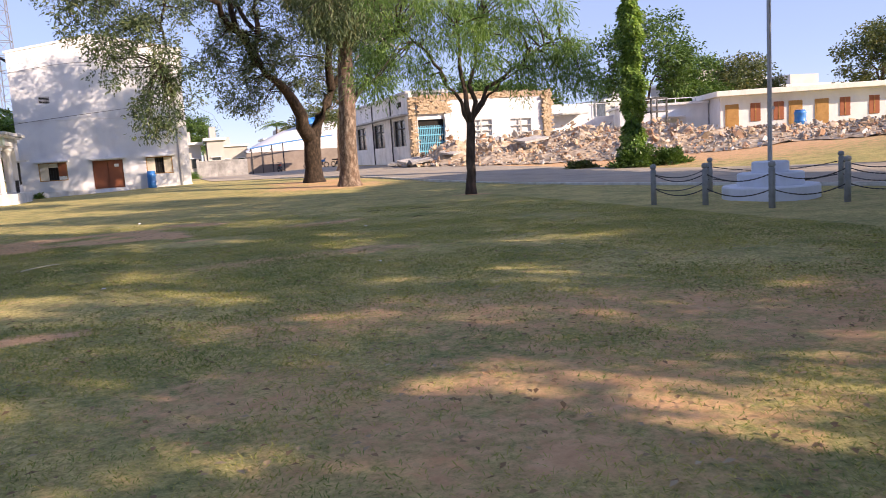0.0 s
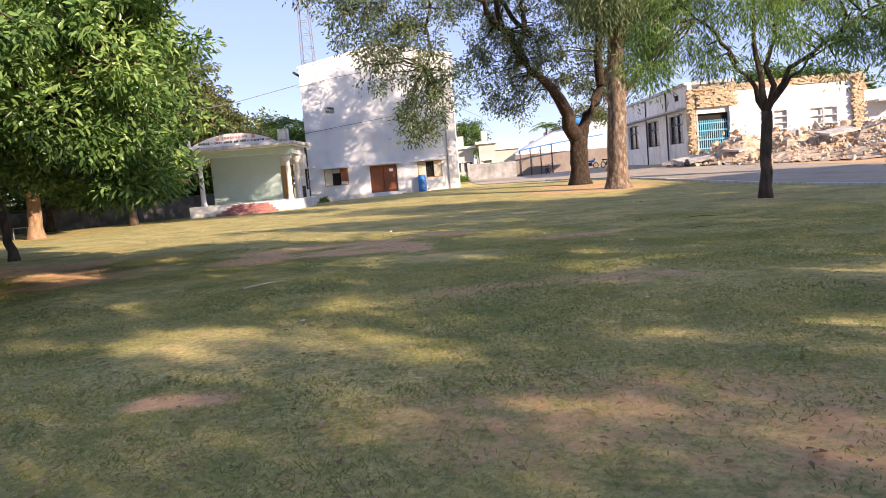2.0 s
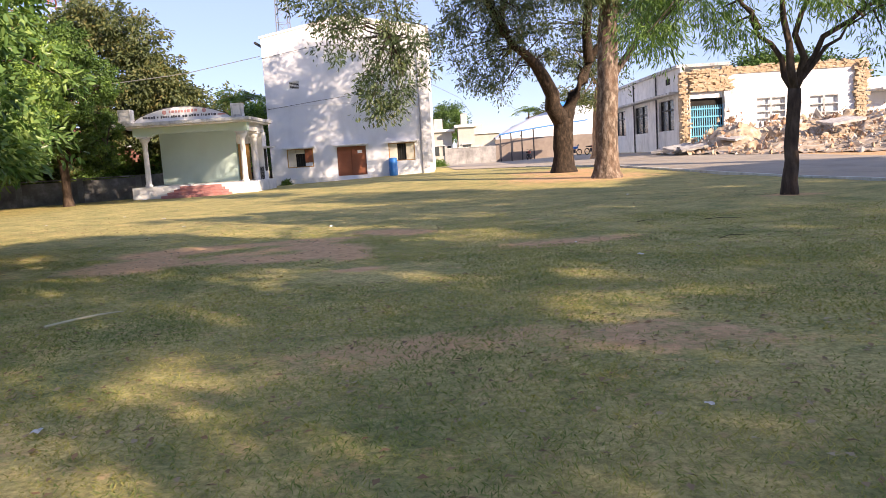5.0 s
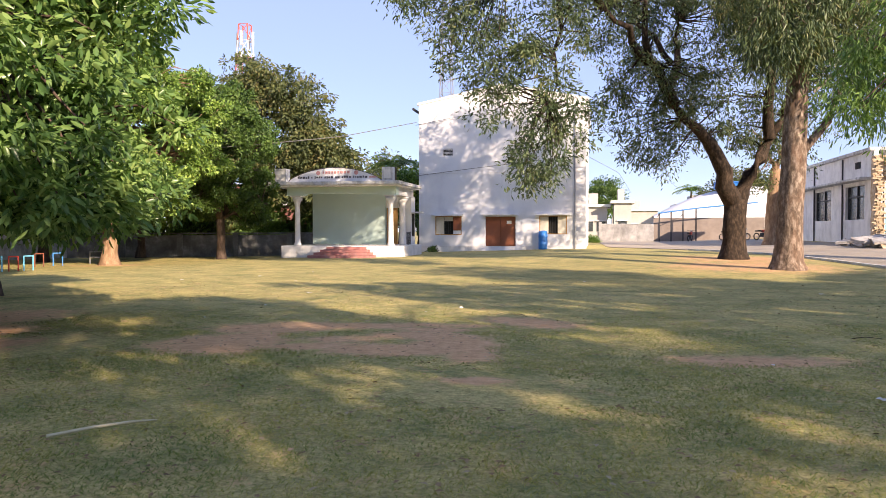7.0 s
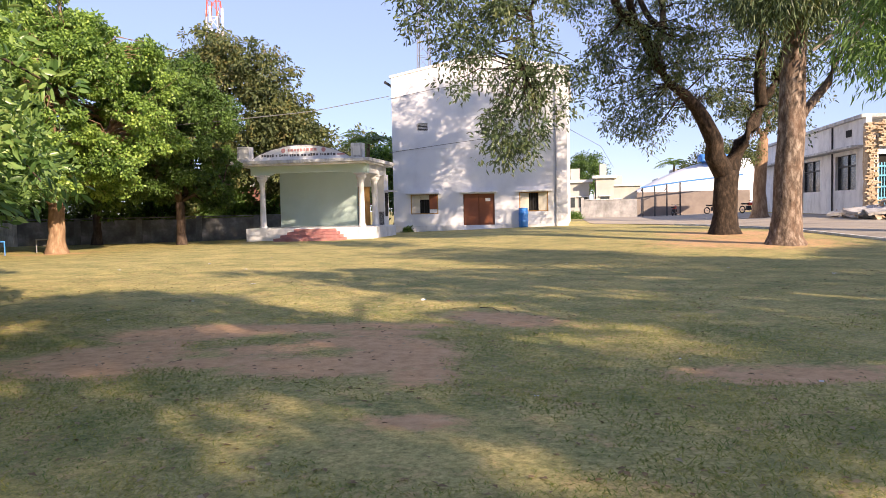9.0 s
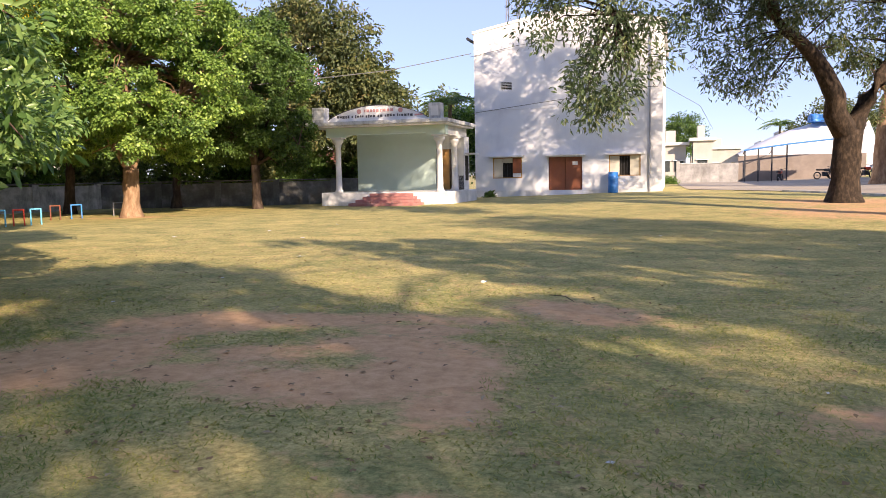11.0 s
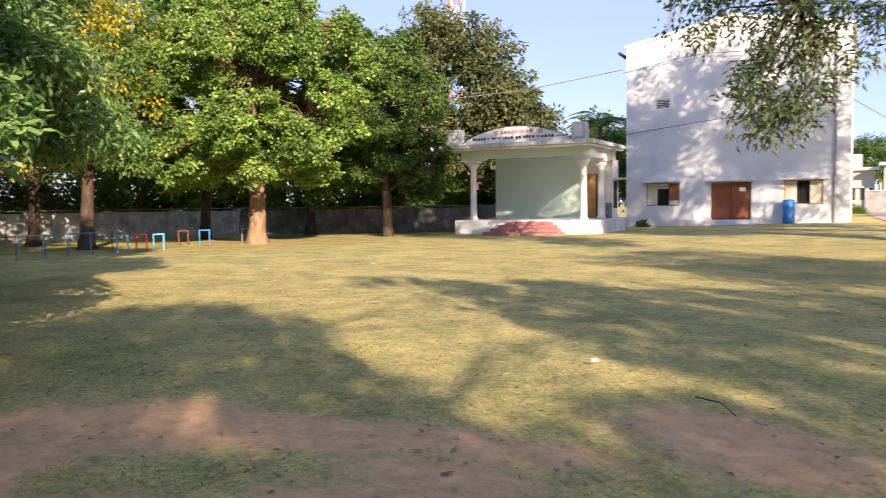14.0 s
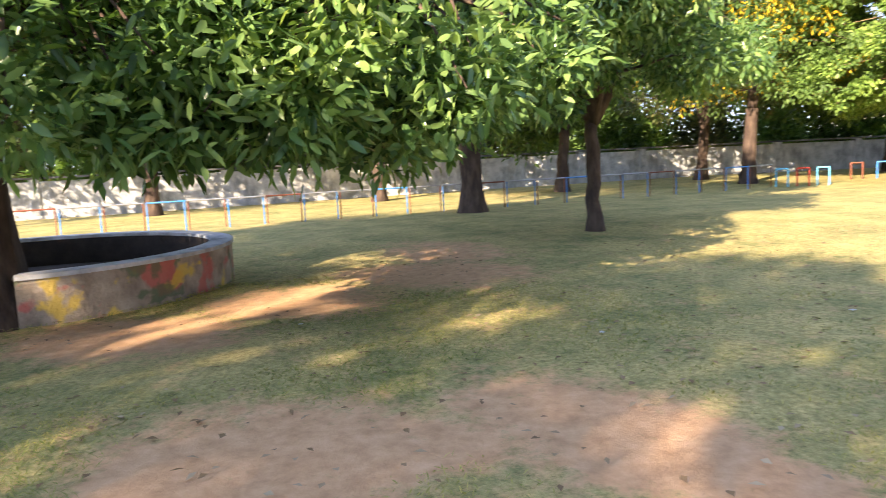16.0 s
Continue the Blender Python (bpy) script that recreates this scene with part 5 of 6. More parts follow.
# the two big trees by the road
tree("rain_tree", 7.95, 41.6, (2.5, 0.52, 0.46, 0.1, 0.0),
     [(-2.6, -2.0, 6.2, 0.42), (-5.4, -5.5, 9.2, 0.24, (-2.6, -2.0, 6.2)), (-8.6, -9.0, 9.6, 0.15, (-5.4, -5.5, 9.2)), (-7.2, -7.4, 5.6, 0.09, (-6.8, -7.0, 9.4)), (2.0, 0.3, 6.0, 0.40), (3.4, 1.2, 10.2, 0.24, (2.0, 0.3, 6.0)), (0.9, -1.2, 9.8, 0.26, (1.4, 0.1, 5.0)), (-2.2, 1.5, 10.5, 0.2, (-2.6, -2.0, 6.2)), (-4.4, -4.6, 12.0, 0.14, (-3.6, -3.4, 7.6)), (-5.0, 2.0, 11.5, 0.14, (-2.5, 0.5, 8.4))],
     [(-7.9, -8.0, 8.7, 2.8, 2.4, 1.6, 84), (-8.3, -8.0, 6.0, 2.1, 1.6, 1.4, 54), (-7.5, -8.2, 3.9, 1.3, 1.1, 0.9, 26), (-9.2, -9.0, 7.3, 1.7, 1.5, 1.3, 34), (-10.7, -9.4, 8.8, 1.4, 1.2, 0.9, 24), (-11.7, -9.0, 9.4, 0.9, 1.0, 0.6, 12), (-7.6, -8.4, 3.0, 0.7, 0.7, 0.5, 9), (-6.2, -7.6, 5.0, 0.9, 1.0, 0.8, 13), (-4.6, -4.5, 10.8, 2.8, 2.6, 1.9, 76), (-2.0, -1.0, 12.4, 3.4, 3.0, 2.2, 90), (1.5, 0.5, 12.6, 3.6, 3.4, 2.6, 150), (0.5, 2.6, 14.0, 3.6, 3.0, 2.4, 130), (-3.6, 2.6, 14.0, 3.4, 3.0, 2.2, 120), (4.2, 1.5, 9.6, 2.6, 2.6, 2.4, 70), (-2.4, -2.6, 7.0, 1.4, 1.4, 1.3, 30), (-1.6, 0.5, 6.2, 1.7, 1.6, 1.6, 40), (-3.0, -1.0, 4.9, 1.2, 1.2, 1.2, 22), (1.0, 1.2, 5.6, 1.3, 1.3, 1.4, 22), (-4.8, -2.4, 6.2, 1.2, 1.2, 1.0, 18), (0.6, -0.6, 7.8, 2.0, 1.8, 1.7, 44), (-3.4, 1.0, 5.2, 1.4, 1.4, 1.5, 24), (2.8, 1.4, 5.4, 1.3, 1.4, 1.5, 22), (-5.2, 2.5, 11.8, 2.6, 2.6, 2.2, 90), (-4.2, -3.4, 7.4, 1.5, 1.5, 1.2, 26), (-2.6, 1.4, 9.0, 2.0, 2.0, 1.6, 40), (1.2, 0.2, 9.4, 2.4, 2.2, 1.6, 70), (3.0, 0.6, 7.8, 1.6, 1.6, 1.4, 34), (4.6, 2.6, 12.4, 3.0, 3.0, 2.2, 120), (2.0, 3.4, 10.8, 2.6, 2.4, 1.6, 80), (-4.7, -10.0, 11.8, 3.0, 2.6, 1.2, 80), (-7.6, -9.4, 12.2, 2.6, 2.4, 1.1, 64), (-9.6, -11.2, 11.8, 2.4, 2.4, 1.1, 54), (-2.0, -10.0, 12.6, 2.6, 2.4, 1.1, 54), (-6.0, -12.4, 12.2, 2.6, 2.2, 1.1, 50)],
     BARK_A, LEAF_RAIN, "large forked tree with rough brown trunk and small grey-green leaves", seed=11, leaves=62, size=(0.20, 0.064), spread=0.46, droop=0.6, strand=0.75, twig_share=0.4, flare=1.35)
tree("eucalyptus_tree", 8.6, 35.2, (9.5, 0.46, 0.30, 0.55, 0.1),
     [(-1.2, 0.4, 11.0, 0.2), (2.2, -0.6, 11.5, 0.2), (3.0, 0.2, 7.4, 0.16, (0.25, 0.05, 3.6)), (1.0, -1.0, 13, 0.2), (-0.6, -1.0, 9.2, 0.1, (0.4, 0.1, 7.2))],
     [(0.0, -0.5, 9.6, 2.6, 2.0, 1.6, 60), (1.4, -0.6, 12.6, 2.8, 2.4, 1.8, 60), (-0.4, -1.3, 7.6, 1.5, 0.9, 1.0, 26), (3.0, 0.0, 8.2, 1.5, 1.4, 1.2, 22), (2.0, -0.8, 6.6, 0.8, 0.8, 1.0, 8), (-0.7, -0.9, 7.8, 0.9, 0.9, 1.0, 12), (1.3, -1.0, 8.4, 1.2, 1.0, 1.2, 16), (0.5, -0.8, 8.6, 1.8, 1.2, 1.4, 32)],
     BARK_B, LEAF_RAIN, "straight eucalyptus with peeling grey-brown trunk and hanging leaves", seed=12, leaves=95, size=(0.28, 0.05), spread=0.6, droop=1.6, strand=1.3, flare=1.45, bend=0.02)
dead = bmesh.new()
add_tube(dead, [(9.3, 35.0, 6.0), (10.4, 34.5, 6.9), (11.2, 34.2, 7.9), (11.6, 34.0, 8.0)], [0.07, 0.05, 0.035, 0.01], 6)
add_tube(dead, [(10.4, 34.5, 6.9), (11.3, 34.6, 6.4), (12.2, 34.3, 6.3)], [0.045, 0.03, 0.01], 6)
tagged(part("dead_branch", dead, DEADWOOD), "bleached leafless branch on the eucalyptus", "branch")
tree("old_stump_tree", 13.4, 60.5, (5.0, 0.45, 0.3, 0.3, 0.2), [(1.2, 0.5, 7.5, 0.2), (-1.2, 0.3, 7.6, 0.18)], [(0.2, 0.2, 7.0, 2.2, 2.2, 1.8, 34), (-0.8, -0.5, 4.6, 1.1, 1.1, 1.2, 12)], BARK_PALE, LEAF_OLIVE, "pale-barked tree standing beside the road", seed=14, leaves=60, size=(0.2, 0.09), spread=0.6)
tree("willow_leaf_tree", 10.2, 23.1, (2.35, 0.17, 0.14, 0.12, 0.0),
     [(-1.0, 0.3, 4.4, 0.08), (-0.3, -0.4, 5.4, 0.10), (0.7, 0.3, 5.6, 0.09), (2.6, -0.3, 4.6, 0.08, (0.3, 0, 2.7)), (-2.0, 0.5, 5.5, 0.06, (-0.6, 0.1, 3.7)), (1.6, -0.5, 3.9, 0.06), (3.6, -0.4, 5.0, 0.05, (2.0, -0.2, 4.2))],
     [(-1.9, 0.4, 5.0, 1.3, 1.3, 0.8, 22), (-0.4, -0.5, 5.5, 1.2, 1.2, 0.8, 22), (1.2, 0.5, 5.2, 1.2, 1.2, 0.8, 20), (3.0, -0.4, 4.6, 1.3, 1.1, 0.6, 24), (3.8, -0.5, 3.8, 0.9, 0.8, 0.6, 16), (-2.9, 0.3, 4.1, 0.9, 0.9, 0.7, 14), (0.3, 0.2, 6.9, 2.2, 1.9, 0.9, 34), (2.4, -0.2, 6.1, 1.3, 1.3, 0.7, 20), (-1.2, 0.2, 3.9, 0.7, 0.7, 0.5, 7), (1.9, -0.5, 3.8, 0.7, 0.7, 0.5, 8), (-2.2, -0.4, 6.4, 1.3, 1.2, 0.8, 18), (0.5, -0.6, 4.4, 0.6, 0.6, 0.4, 6)],
     BARK_DARK, LEAF_NARROW, "slender tree with narrow bright drooping leaves and thin dark trunk", seed=15, leaves=115, size=(0.2, 0.034), spread=0.52, droop=1.2, strand=0.6, flare=1.3)

# trees on the far left
tree("mango_tree", -10.55, 22.2, (1.9, 0.115, 0.12, -0.25, 0.1),
     [(-1.2, 0.8, 4.0, 0.13), (1.4, -0.8, 4.2, 0.13), (0.4, 1.4, 5.0, 0.13), (-0.8, -1.6, 4.4, 0.12), (0.2, 0.2, 6.2, 0.14)],
     dome(-0.2, 0.0, 3.4, 3.9, 3.8, 2.0, 32, 16, 31, -0.85, 0.32) + dome(-0.7, 0.2, 5.4, 2.5, 2.5, 2.2, 16, 14, 41, -0.6, 0.36), BARK_DARK, LEAF_MANGO, "young mango tree with slim dark trunk and dense glossy crown", seed=16, leaves=110, size=(0.165, 0.06), spread=0.44, droop=0.6, group="lawn trees", fine=False, bend=0.14, flare=1.7)
tree("mango_tree", -6.7, 14.2, (2.3, 0.45, 0.44, -0.1, -0.1),
     [(2.2, 1.2, 3.9, 0.2), (-1.6, 2.4, 4.2, 0.22), (0.6, 2.8, 4.0, 0.2), (1.2, -1.8, 4.8, 0.22), (-2.2, -1.2, 5.0, 0.2), (0.2, 0.4, 6.4, 0.24), (1.2, 3.9, 3.2, 0.09, (0.5, 2.0, 3.7)), (-1.6, 4.6, 3.0, 0.09, (-1.0, 2.0, 3.9))],
     dome(0.0, 0.4, 4.7, 4.5, 4.7, 2.8, 52, 20, 32, -0.6, 0.32) + [(0.9, 4.0, 2.2, 1.5, 1.0, 0.75, 26), (-0.8, 4.4, 2.2, 1.6, 1.0, 0.7, 28), (-2.6, 3.9, 2.3, 1.3, 1.2, 0.7, 22), (-0.2, 2.6, 2.5, 1.6, 1.3, 0.7, 26), (2.4, 2.9, 2.7, 1.2, 1.2, 0.8, 22), (3.1, 1.2, 3.0, 1.0, 1.2, 0.9, 18), (0.9, 3.2, 3.1, 1.6, 1.3, 0.9, 26), (0.6, 1.6, 2.7, 1.1, 0.8, 0.6, 16), (2.0, 0.2, 2.9, 1.2, 1.0, 0.7, 18), (2.4, 1.5, 2.1, 0.9, 0.7, 0.6, 18), (2.2, 2.5, 2.0, 1.0, 1.0, 0.6, 24), (1.8, 3.6, 1.95, 1.1, 1.0, 0.55, 24), (0.7, 3.9, 1.95, 1.0, 1.0, 0.5, 18), (0.9, 5.1, 2.3, 0.9, 0.8, 0.6, 14), (0.0, 1.0, 3.4, 2.2, 2.2, 1.0, 40), (0.5, 2.2, 4.6, 2.6, 2.6, 1.4, 50), (1.2, -3.4, 2.2, 1.2, 1.0, 0.5, 36), (2.0, -4.4, 2.5, 1.3, 1.0, 0.5, 36), (0.4, -4.0, 2.5, 1.2, 1.0, 0.5, 28), (-1.4, 4.4, 4.6, 1.3, 1.2, 0.9, 26)],
     BARK_DARK, LEAF_MANGO, "large spreading mango tree with heavy dark trunk beside the round bed", seed=17, leaves=92, size=(0.175, 0.06), spread=0.42, droop=0.25, group="lawn trees", fine=True, flare=1.25)
tree("mango_tree", -17.45, 21.85, (2.4, 0.30, 0.26, 0.0, 0.0), [(-1.5, 1.0, 4.5, 0.16), (1.4, 0.6, 4.6, 0.16), (0.2, -1.6, 5.0, 0.16)],
     dome(0, 0, 4.7, 3.6, 3.6, 2.8, 24, 13, 33, -0.6), BARK_DARK, LEAF_DEEP, "dark-trunked mango tree by the pipe hurdles", seed=18, leaves=60, size=(0.22, 0.08), spread=0.6, group="lawn trees")
tree("broad_leaf_tree", -19.15, 38.3, (2.0, 0.36, 0.3, 0.1, 0.0),
     [(-2.2, -0.6, 5.2, 0.2), (2.4, 0.2, 4.8, 0.18), (0.8, -1.2, 6.5, 0.2), (-0.6, 0.8, 7.4, 0.2), (-3.0, -1.2, 6.6, 0.09, (-1.6, -0.5, 4.6)), (1.6, -1.0, 7.6, 0.1, (0.6, -0.9, 5.6))],
     clumped(-0.4, 0.0, 6.0, 5.3, 5.0, 4.5, 46, 30, 34, 1.15, -0.85, 0.74) + dome(0.0, 0.4, 6.4, 3.4, 3.2, 3.2, 9, 7, 44, -0.4, 0.3) + [(1.5, -1.6, 3.0, 1.3, 1.2, 0.9, 26), (-2.2, -1.2, 3.1, 1.5, 1.3, 0.9, 30), (-0.3, -2.2, 3.7, 1.3, 1.2, 0.9, 26), (2.9, -0.8, 3.6, 1.2, 1.2, 0.8, 22), (-3.8, -0.6, 3.6, 1.2, 1.2, 0.8, 22), (2.2, -2.8, 4.8, 1.4, 1.3, 1.0, 34), (0.5, -3.4, 6.3, 1.4, 1.3, 1.0, 34), (2.8, -2.0, 7.4, 1.4, 1.3, 1.0, 34), (-1.4, -3.4, 4.9, 1.3, 1.2, 0.9, 28), (0.9, -2.6, 8.3, 1.4, 1.3, 1.0, 32)], BARK_PALE, LEAF_BROAD, "large broad-leaved tree with pale flared trunk, sunlit crown", seed=19, leaves=105, size=(0.15, 0.10), spread=0.30, droop=0.4, group="lawn trees", flare=1.5)
tree("broad_leaf_tree", -17.2, 44.9, (2.2, 0.22, 0.2, 0.0, 0.0),
     [(-1.0, 0.2, 5.0, 0.16), (1.2, 0.2, 5.2, 0.16), (0.1, -0.4, 7.0, 0.18), (2.6, 0.2, 2.9, 0.09)],
     clumped(-0.1, -0.1, 5.5, 3.0, 3.1, 4.2, 34, 24, 35, 1.0, -0.8, 0.7), BARK_DARK, LEAF_DEEP, "upright leafy tree near the stage and boundary wall", seed=20, leaves=105, size=(0.16, 0.09), spread=0.32, droop=0.4, group="lawn trees")
tree("dense_dark_tree", -19.4, 54.5, (3.0, 0.5, 0.4, 0.0, 0.0), [(-2.5, 0, 7, 0.25), (2.5, 0, 7, 0.25), (0, 0, 10, 0.25)],
     dome(0.0, 0.0, 7.4, 5.6, 5.0, 6.2, 52, 13, 36, -0.75, 0.32) + dome(4.8, -0.5, 5.0, 2.6, 2.6, 3.4, 20, 12, 37, -0.8, 0.4), BARK_DARK, LEAF_OLIVE, "tall dense dark tree behind the stage", seed=21, leaves=60, size=(0.30, 0.13), spread=0.5, droop=0.5)
tree("flowering_tree", -22.6, 33.2, (2.6, 0.26, 0.2, 0.2, 0.0), [(-1.4, 0.4, 5.0, 0.14), (1.2, 0.2, 5.4, 0.14), (0.2, -0.6, 6.8, 0.14)],
     dome(0, 0, 5.6, 3.8, 3.6, 4.2, 34, 12, 38, -0.75, 0.34), BARK_DARK, LEAF_NARROW, "feathery tree with yellow blossom above the hurdles", seed=22, leaves=85, size=(0.2, 0.07), spread=0.6, droop=0.7, leaf2=(LEAF_YELLOW, 0.45, "yellow blossom"))
for i, (tx, ty, hh, rr2, lf) in enumerate(((-25.5, 20.5, 6.6, 3.2, LEAF_OLIVE), (-24.5, 27.0, 6.4, 3.0, LEAF_DEEP), (-27.0, 34.0, 7.4, 3.6, LEAF_OLIVE), (-25.0, 13.0, 7.0, 3.4, LEAF_OLIVE), (-24.8, 41.0, 7.0, 3.6, LEAF_DEEP), (-23.0, 46.5, 7.5, 3.4, LEAF_DEEP), (-32.5, 44.0, 9.0, 4.5, LEAF_OLIVE), (-34.0, 27.0, 9.0, 4.8, LEAF_OLIVE), (-34.5, 14.0, 9.0, 4.8, LEAF_DEEP), (-21.0, 6.0, 8.0, 4.0, LEAF_DEEP), (-33.0, 20.5, 7.5, 4.2, LEAF_BROAD), (-36.0, 34.0, 9.0, 4.8, LEAF_BROAD), (-32.0, 7.0, 8.0, 4.5, LEAF_BROAD), (-29.5, 51.0, 9.0, 4.6, LEAF_DEEP), (-24.5, 52.0, 8.5, 4.0, LEAF_OLIVE))):
    tree("wall_side_tree", tx, ty, (2.2, 0.24, 0.18, 0.1, 0.1), [(-1.2, 0.2, hh * 0.62, 0.12), (1.2, -0.2, hh * 0.62, 0.12), (0, 0.5, hh * 0.8, 0.12)],
         dome(0, 0, hh * 0.6, rr2, rr2, hh * 0.42, 16, 12, 50 + i, -0.75, 0.4), BARK_DARK, lf, "leafy tree standing by the boundary wall", seed=60 + i, leaves=48, size=(0.28, 0.13), spread=0.75, droop=0.5, group="wall-side trees")

# behind the buildings
for i, (tx, ty, hh, rr2, lf, nm) in enumerate(((-11.3, 66.0, 6.4, 3.0, LEAF_BROAD, 0), (-15.0, 74.0, 8.5, 4.5, LEAF_OLIVE, 0), (-8.8, 63.0, 4.8, 1.9, LEAF_DEEP, 0), (3.6, 138.0, 10.0, 3.4, LEAF_DEEP, 0), (43.0, 62.0, 12.0, 5.2, LEAF_DEEP, 0), (49.5, 63.0, 8.4, 3.4, LEAF_DEEP, 0), (29.5, 72.0, 8.2, 4.0, LEAF_DEEP, 0), (58.0, 66.0, 8.6, 4.4, LEAF_OLIVE, 0), (68.0, 58.0, 10.6, 5.0, LEAF_OLIVE, 0), (36.0, 74.0, 8.0, 4.0, LEAF_DEEP, 0), (20.0, 108.0, 8.5, 5.0, LEAF_OLIVE, 0))):
    tree("background_tree", tx, ty, (2.6, 0.3, 0.22, 0.1, 0.1), [(-1.4, 0.2, hh * 0.6, 0.15), (1.4, -0.2, hh * 0.6, 0.15), (0, 0.5, hh * 0.8, 0.15)],
         dome(0, 0, hh * 0.62, rr2, rr2, hh * 0.40, 18, 11, 80 + i, -0.8, 0.38), BARK_DARK, lf, "leafy tree rising behind the buildings", seed=90 + i, leaves=46, size=(0.36, 0.18), spread=0.9, droop=0.4, group="background trees")


def palm(x, y, h, label):
    root = tagged(empty("palm_tree", x, y, gz(x, y)), label, "palm")
    part("trunk", tube([(0, 0, -0.2), (0.1, 0, h * 0.5), (0.2, 0, h)], [0.2, 0.15, 0.12], 10), BARK_PALE, root, smooth=True)
    rng = R(7)
    for k in range(15):
        a, el = k * 2.4, rng.uniform(0.3, 1.2)
        pos, dr = [], []
        rib = []
        for j in range(26):
            f = j / 25
            rr3 = 2.5 * f * math.cos(el * (1 - 0.5 * f))
            z = h + 2.4 * f * math.sin(el) - 1.7 * f * f
            p = np.array([0.2 + rr3 * math.cos(a), rr3 * math.sin(a), z])
            rib.append(tuple(p))
            for s in (-1, 1):
                side = np.array([-math.sin(a), math.cos(a), 0]) * s
                pos.append(p)
                dr.append(side + np.array([math.cos(a), math.sin(a), 0]) * 0.7 + np.array([0, 0, -0.35]))
        fr = part("frond", tube(rib[::5] + [rib[-1]], 0.02, 4), LEAF_BROAD, root)
        lf = new("frond_blade", leaf_mesh("frond_blade", np.array(pos), np.array(dr), 0.6, 0.06, LEAF_BROAD, rng))
        lf.parent = fr


palm(-12.2, 61.0, 6.2, "small feathery palm behind the stage")
palm(14.2, 112.0, 6.2, "feathery palm among the distant houses")

# creeper-covered pole and the bush at its foot
rng = R(44)
vx, vy = 22.9, 33.0
vp = tagged(empty("creeper_pole", vx, vy, gz(vx, vy)), "tall pole wrapped in bright green creeper", "creeper")
part("pole", tube([(0, 0, -0.2), (0, 0, 10)], 0.12, 10), GREY_POST, vp)
n = 15000
a, zz = rng.uniform(0, 6.283, n), rng.uniform(0.3, 10.5, n)
lump = 0.44 + 0.13 * np.sin(zz * 2.1) + 0.12 * np.sin(zz * 5.3 + a * 2) + 0.1 * np.sin(a * 3 + zz)
r3 = lump * rng.uniform(0.55, 1.12, n)
pos = np.stack([r3 * np.cos(a), r3 * np.sin(a), zz], 1)
dr = np.stack([np.cos(a), np.sin(a), -0.9 + 0 * a], 1) + rng.normal(0, 0.5, (n, 3))
cr = new("creeper", leaf_mesh("creeper", pos, dr, 0.2, 0.12, LEAF_BROAD, rng))
cr.parent = vp


def bush(x, y, rx, ry, rz, leaf, n, label, seed, size=0.2):
    rng = R(seed)
    v = rng.normal(0, 1, (n, 3))
    v /= np.linalg.norm(v, axis=1, keepdims=True)
    v[:, 2] = np.abs(v[:, 2])
    lump = 0.75 + 0.2 * np.sin(v[:, 0] * 6 + seed) * np.sin(v[:, 1] * 5) + 0.12 * np.sin(v[:, 2] * 9)
    pos = v * (lump * rng.uniform(0.5, 1.1, n))[:, None] * np.array([rx, ry, rz])
    root = tagged(empty("bush", x, y, gz(x, y)), label, "bush")
    st = bmesh.new()
    for k in range(6):
        add_tube(st, [(0, 0, -0.1), tuple(pos[k] * 0.9)], [0.03, 0.01], 5)
    part("stem", st, BARK_DARK, root)
    c = new("foliage", leaf_mesh("foliage", pos, v + rng.normal(0, 0.5, (n, 3)), size, size * 0.5, leaf, rng))
    c.parent = root


bush(22.6, 32.4, 1.6, 1.3, 1.0, LEAF_DEEP, 3500, "dark green bush at the foot of the creeper pole", 3)
bush(24.2, 31.8, 1.2, 1.0, 0.8, LEAF_DEEP, 2200, "dark green bush beside the creeper pole", 4)
bush(20.9, 34.8, 1.0, 0.8, 0.35, LEAF_OLIVE, 1200, "low weeds at the road's far edge", 5)
bush(25.6, 44.2, 2.2, 0.9, 0.3, LEAF_NARROW, 1300, "low yellow-green weeds before the rubble", 6)
for k, (hx, hy) in enumerate(lerp_line([(-31.5, 4.0), (-32.5, 14.0), (-33.5, 24.0), (-34.0, 36.0), (-30.0, 49.0), (-22.0, 53.5), (-14.5, 56.0)], 25)):
    bush(hx + (k % 3) * 0.5, hy, 2.4, 2.4, 3.8 + 0.7 * (k % 4), (LEAF_BROAD, LEAF_OLIVE, LEAF_NARROW, LEAF_DEEP)[k % 4], 5200, "tall leafy shrub beyond the boundary wall", 20 + k, 0.34)
bush(1.9, 79.0, 0.9, 0.8, 0.7, LEAF_NARROW, 1500, "yellow-green weeds at the wall's end", 9, 0.14)
bush(-8.1, 55.6, 0.4, 0.3, 0.3, LEAF_DEEP, 250, "small weed at the wall's foot", 8)

